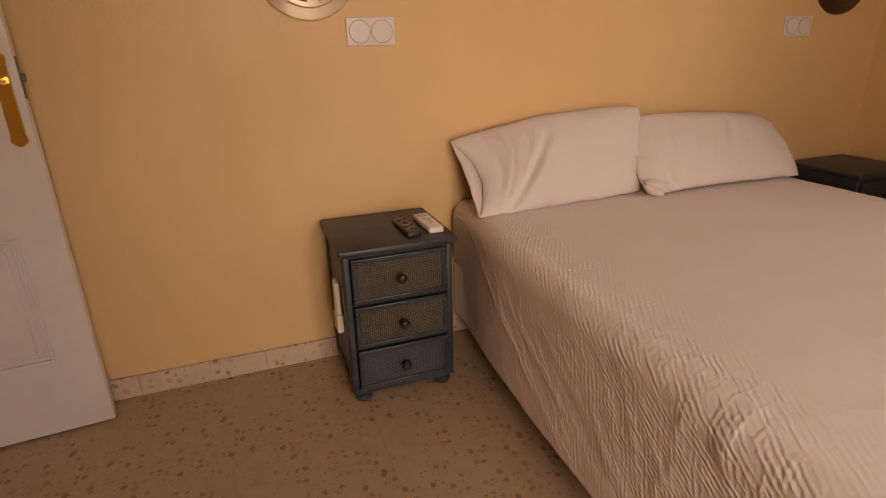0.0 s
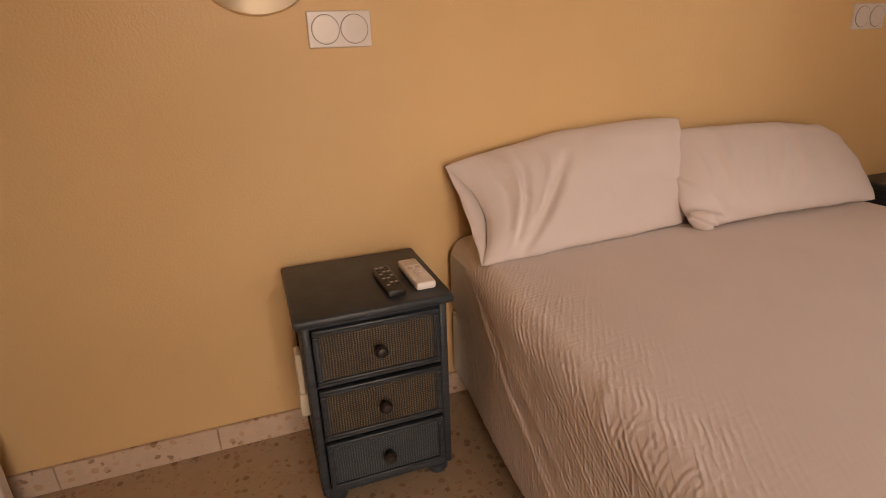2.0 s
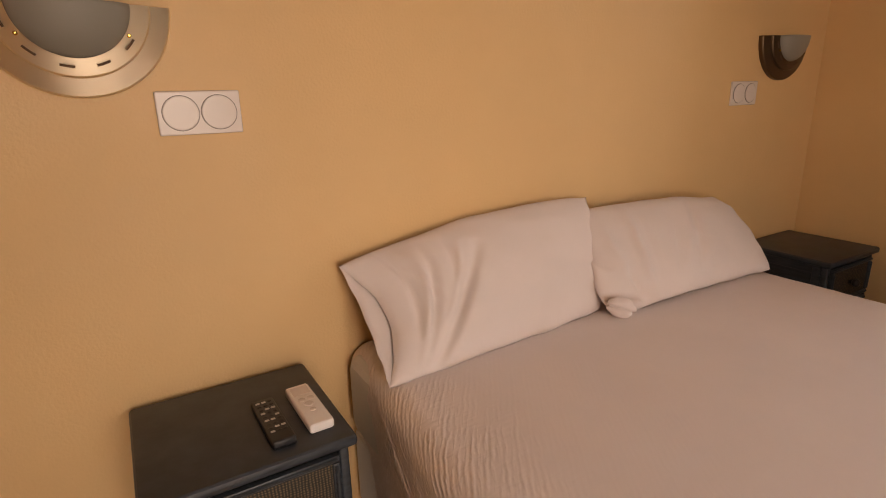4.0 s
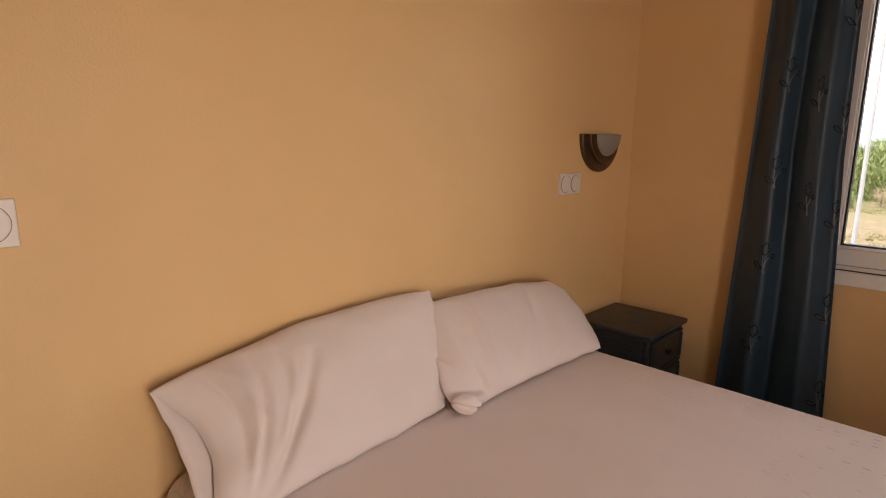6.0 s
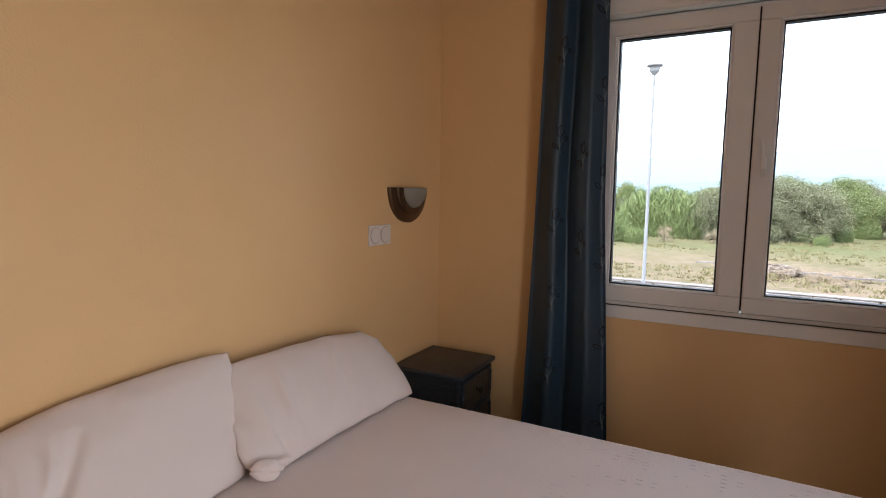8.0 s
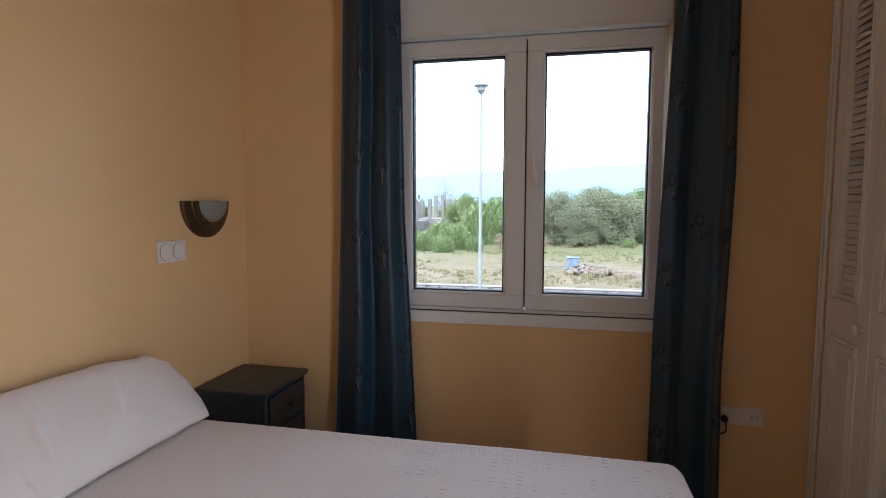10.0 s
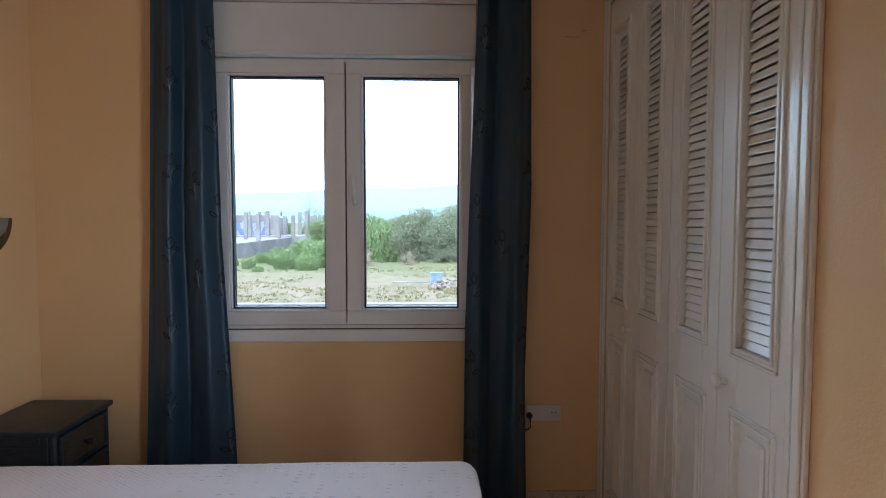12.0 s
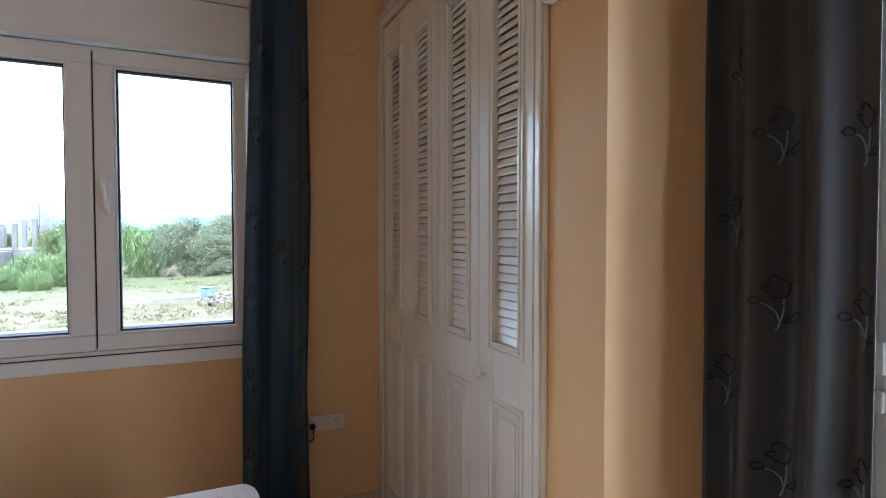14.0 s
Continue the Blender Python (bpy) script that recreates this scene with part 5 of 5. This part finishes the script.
def plant_all():
    r = random.Random(11)
    kinds = [tree(1, 6.3, 8.0, LEAF_G, 34000, 75, 0.06),
             tree(2, 6.6, 8.5, LEAF_B, 38000, 90, 0.05, "dusty olive-green tree at the edge of the field"),
             tree(3, 5.2, 7.0, LEAF_G, 28000, 60, 0.04, "broad green bush at the edge of the field", "bush"),
             tree(4, 2.2, 3.0, LEAF_D, 6000, 30, 0.03, "low dry brown bush in the field", "bush")]
    rd = reeds(5, 5.2, 6.0, 900, "tall green reeds at the edge of the field")
    rows = [  # kind, x, y, scale
        (0, 80, 12.2, 0.9), (2, 64, 1.6, 0.95), (1, 62, -0.8, 0.90), (1, 63, -5.6, 0.96), (1, 60, -3.2, 0.72), (1, 60, 1.6, 0.62), (1, 63, -7.4, 0.86), (2, 66, -5.0, 0.9), (0, 70, -5.5, 0.98), (0, 76, -11.5, 1.0), (0, 73, -9.0, 0.8), (2, 72, -15, 0.9),
        (2, 74, 6.0, 1.05), (1, 68, -20.5, 1.0), (0, 76, -24, 0.95), (1, 74, -29, 1.0), (0, 78, -34, 1.0), (2, 80, -40, 1.1), (0, 82, -48, 1.1), (1, 84, -57, 1.1),
        (2, 122, 24, 0.8), (0, 125, 32, 0.8), (1, 124, 40, 0.8), (0, 128, 48, 0.8), (2, 130, 58, 0.9), (1, 112, 68, 1.2), (0, 118, 80, 1.2),
        (0, 110, -6, 1.0), (2, 112, 4, 1.1), (1, 108, -18, 1.1), (0, 120, -30, 1.1), (3, 54, 4.4, 0.7), (3, 55, 0.3, 0.6), (3, 34.0, -3.6, 0.33), (3, 33.2, -5.2, 0.36), (3, 34.2, -6.8, 0.36), (3, 32.4, -8.2, 0.34), (3, 35.5, -4.6, 0.33), (3, 31.8, -6.2, 0.28)]
    used = set()
    for k, x, y, s in rows:
        m = pose(x, y, GZ - 0.1, 0, 0, r.uniform(0, 360))
        if k not in used:
            used.add(k)
            kinds[k].matrix_world = m
            kinds[k].scale = (s, s, s)
            continue
        c = copy_thing(kinds[k], m)
        c.scale = (s * 1.5, s * 1.5, s * 0.8) if k == 3 and x < 40 else (s, s, s)
    places = [(62, 7.2, 0.92), (61, 5.2, 0.98), (60, 3.4, 0.85), (64, 9.4, 0.5), (50, 11.3, 0.34), (48, 8.9, 0.32), (55, 13.2, 0.36), (53, 8.8, 0.5), (57, 15.5, 0.24), (50, 14.6, 0.20), (57, 18.6, 0.20), (53, 17.0, 0.15), (48, 16.6, 0.13), (57, 11, 0.52), (51.5, 6.6, 0.28), (46, 12.5, 0.14), (60, 21.5, 0.20), (58, -8.2, 0.20), (64, -10.5, 0.3), (61, -7.0, 0.22), (70, -13.5, 0.35)]
    sparse = tree(6, 9.5, 5.0, LEAF_B, 900, 30, 0.45, "tall sparse tree behind the unfinished building")
    sparse.matrix_world = pose(112, 22.4, GZ)
    for i, (x, y, s) in enumerate(places):
        m = pose(x, y, GZ - 0.1, 0, 0, r.uniform(0, 360))
        c = rd if i == 0 else copy_thing(rd, m)
        if i == 0:
            rd.matrix_world = m
        c.scale = (s, s, s)


plant_all()


def grass_tufts():
    r = random.Random(21)
    bm = bmesh.new()
    for _ in range(5200):
        x = r.uniform(23.5, 64)
        y = r.uniform(-0.75, 0.55) * x * 0.9
        if noise.noise(Vector((x / 7, y / 7, 4))) < -0.05:
            continue
        h = r.uniform(0.08, 0.28)
        for k in range(9):
            d = Vector((r.uniform(-1.1, 1.1), r.uniform(-1.1, 1.1), 1)).normalized()
            p = Vector((x + r.uniform(-0.16, 0.16), y + r.uniform(-0.16, 0.16), GZ - 0.03))
            leaf_quad(bm, p, d, d.cross(rand_dir(r)).normalized(), h * 1.1, 0.028)
    part("grass_tufts", bm, GRASS, None, "dry yellow-green grass tufts scattered over the field", "stuff", smooth=False)


grass_tufts()


def ruin():
    b = thing("unfinished_building", "unfinished concrete building with bare pillars and painted walls", "building", place=(96, 0, GZ))
    part("slab", abox(-6, 14, 15.0, 56, 0.2, 1.75, 0.05, 1), CONCRETE, b)
    part("slab", abox(-34, -6.1, 20.6, 56, -0.3, 1.74, 0.05, 1), CONCRETE, b)
    for x, y, h in ((-22.0, 20.9, 3.6), (-17.0, 24.2, 3.9), (-12.0, 20.9, 3.3), (-24.0, 29.5, 3.6), (-31.5, 21.0, 1.1)):
        part("pillar", abox(x, x + 0.5, y, y + 0.5, 1.74, 1.74 + h, 0.02, 1), CONCRETE, b)
    part("slab_edge", abox(-6.0, 0, 14.8, 56, 1.75, 1.95, 0.03, 1), CONCRETE, b)
    for i, y in enumerate((15.5, 17.2, 18.6, 20.8, 23.5, 25.0, 28.0, 30.5, 33.5, 36.5, 40, 44, 48, 52)):
        for x in (-5.2, 3):
            h = 3.4 + (0.7 if (i * 7 + int(x)) % 3 == 0 else 0)
            part("pillar", abox(x, x + 0.55, y + 0.1 * x, y + 0.55 + 0.1 * x, 1.95, 1.95 + h, 0.02, 1), CONCRETE, b)
    for y0, y1, m_ in ((24.2, 25.4, CONCRETE), (25.9, 32.6, GRAFFITI), (33.5, 43.8, GRAFFITI)):
        part("wall", abox(-1.0, -0.75, y0, y1, 1.95, 5.4, 0.01, 1), m_, b, "block wall with blue graffiti")
    for i in range(9):
        part("beam", abox(0.8, 1.5, 24 + i * 2.8, 24.18 + i * 2.8, 5.3, 6.1), CONCRETE, b)
    part("back_block", abox(8, 13, 26, 48, 1.95, 5.0, 0.02, 1), CONCRETE, b)


ruin()


def bin_and_rubble():
    b = thing("container", "small blue-grey metal container standing in the dry grass", "container", place=(36.5, -2.3, GZ))
    part("body", abox(-0.34, 0.34, -0.38, 0.38, 0.0, 0.82, 0.04), BIN, b)
    part("lid", abox(-0.37, 0.37, -0.41, 0.41, 0.82, 0.89, 0.02), BIN, b)
    r = random.Random(8)
    for i in range(5):
        y = -4.0 - i * 1.3
        k = thing("rubble_plank", "pale wooden beam lying in dry brush", "plank", "loose beams in the field", (36.2 - i * 0.9 + r.uniform(-0.5, 0.5), y, GZ + 0.12), r.uniform(70, 110))
        part("beam", abox(-0.7, 0.7, -0.07, 0.07, 0.0, 0.11, 0.01, 1), KERB, k)
    k = thing("rubble_plank", "long pale wooden beam lying flat beside the metal container", "plank", "loose beams in the field", (36.9, -0.6, GZ + 0.14), 93)
    part("beam", abox(-1.3, 1.3, -0.06, 0.06, 0.0, 0.10, 0.01, 1), KERB, k)
    # heap of broken stones and twigs round the container
    bm = bmesh.new()
    for i in range(420):
        a, q = r.uniform(0, 2 * math.pi), 1.5 * math.sqrt(r.random())
        x, y = 35.6 + q * 0.7 * math.cos(a), -3.3 + q * math.sin(a)
        z = GZ + 0.06 + r.random() * 0.42 * (1 - (q / 1.5) ** 2)
        n0 = len(bm.verts)
        w, l, h = r.uniform(0.02, 0.06), r.uniform(0.05, 0.22), r.uniform(0.02, 0.06)
        box(bm, -l, l, -w, w, -h, h)
        bm.verts.ensure_lookup_table()
        m = Matrix.Translation((x, y, z)) @ Euler((r.uniform(-0.5, 0.5), r.uniform(-0.5, 0.5), r.uniform(0, 3.1))).to_matrix().to_4x4()
        bmesh.ops.transform(bm, matrix=m, verts=bm.verts[n0:])
    part("rubble_heap", bm, RUBBLE, None, "low heap of broken stones and dry twigs in the field", "stuff", smooth=False)


bin_and_rubble()


def hills(name, dist, base, amp, seed, material, label):
    bm = bmesh.new()
    lo, hi = [], []
    for i in range(161):
        a = radians(-75 + 150 * i / 160)
        h = base * (1 + 0.45 * math.sin(-a * 2.2)) + amp * (noise.noise(Vector((i / 26, seed, 0))) + 0.35 * noise.noise(Vector((i / 8, seed, 2))) + 0.12 * noise.noise(Vector((i / 2.5, seed, 4))))
        x, y = dist * math.cos(a), dist * math.sin(a)
        lo.append(bm.verts.new((x, y, GZ - 20)))
        hi.append(bm.verts.new((x * 1.02, y * 1.02, GZ + max(8, h))))
    grid_faces(bm, [lo, hi])
    ob = structure(name, bm, material, label)
    so = ob.modifiers.new("thick", "SOLIDIFY")
    so.thickness = 20


hills("backdrop_far_hills", 3200, 205, 60, 3.3, HILL_FAR, "far hills with haze painted in as a pale blue glow")
hills("backdrop_near_hills", 1700, 34, 22, 7.7, HILL_NEAR, "nearer hills with haze painted in as a blue-green glow")


# ---- floor tiles and skirting, last ----
def floor_tiles():
    s, x, ix = 0.40, -0.4885 - 0.40 * 3, 0
    tile = bpy.data.meshes.new("tile")
    made = {}
    while x < XE:
        y = -0.007
        while y > YS:
            x0, x1, y0, y1 = max(x, XW), min(x + s, XE), max(y - s, YS), y
            if x1 - x0 > 0.01 and y1 - y0 > 0.01 and not (x0 > XC and y1 <= YW - 0.3):
                key = (round(x1 - x0, 3), round(y1 - y0, 3))
                if key not in made:
                    bm = abox(0.0003, x1 - x0 - 0.0003, 0.0003, y1 - y0 - 0.0003, -0.012, 0.0, 0.0004, 1)
                    me = bpy.data.meshes.new("tile")
                    bm.to_mesh(me)
                    bm.free()
                    me.materials.append(FLOOR)
                    made[key] = me
                t = new("tile", made[key])
                t.parent = floor
                t.location = (x0, y0, 0)
            y -= s
        x += s


floor_tiles()
skirting("skirting_north", XW, XE, -0.012, -0.0005)
skirting("skirting_east", XE - 0.012, XE - 0.0005, YW + 0.025, -0.013)
skirting("skirting_west", XW + 0.0005, XW + 0.012, YS + 0.001, -0.013)
skirting("skirting_wardrobe", XC - 0.011, WX0 - 0.063, YW + 0.0005, YW + 0.012)
skirting("skirting_recess", XC - 0.012, XC - 0.0005, YS + 0.001, YW)
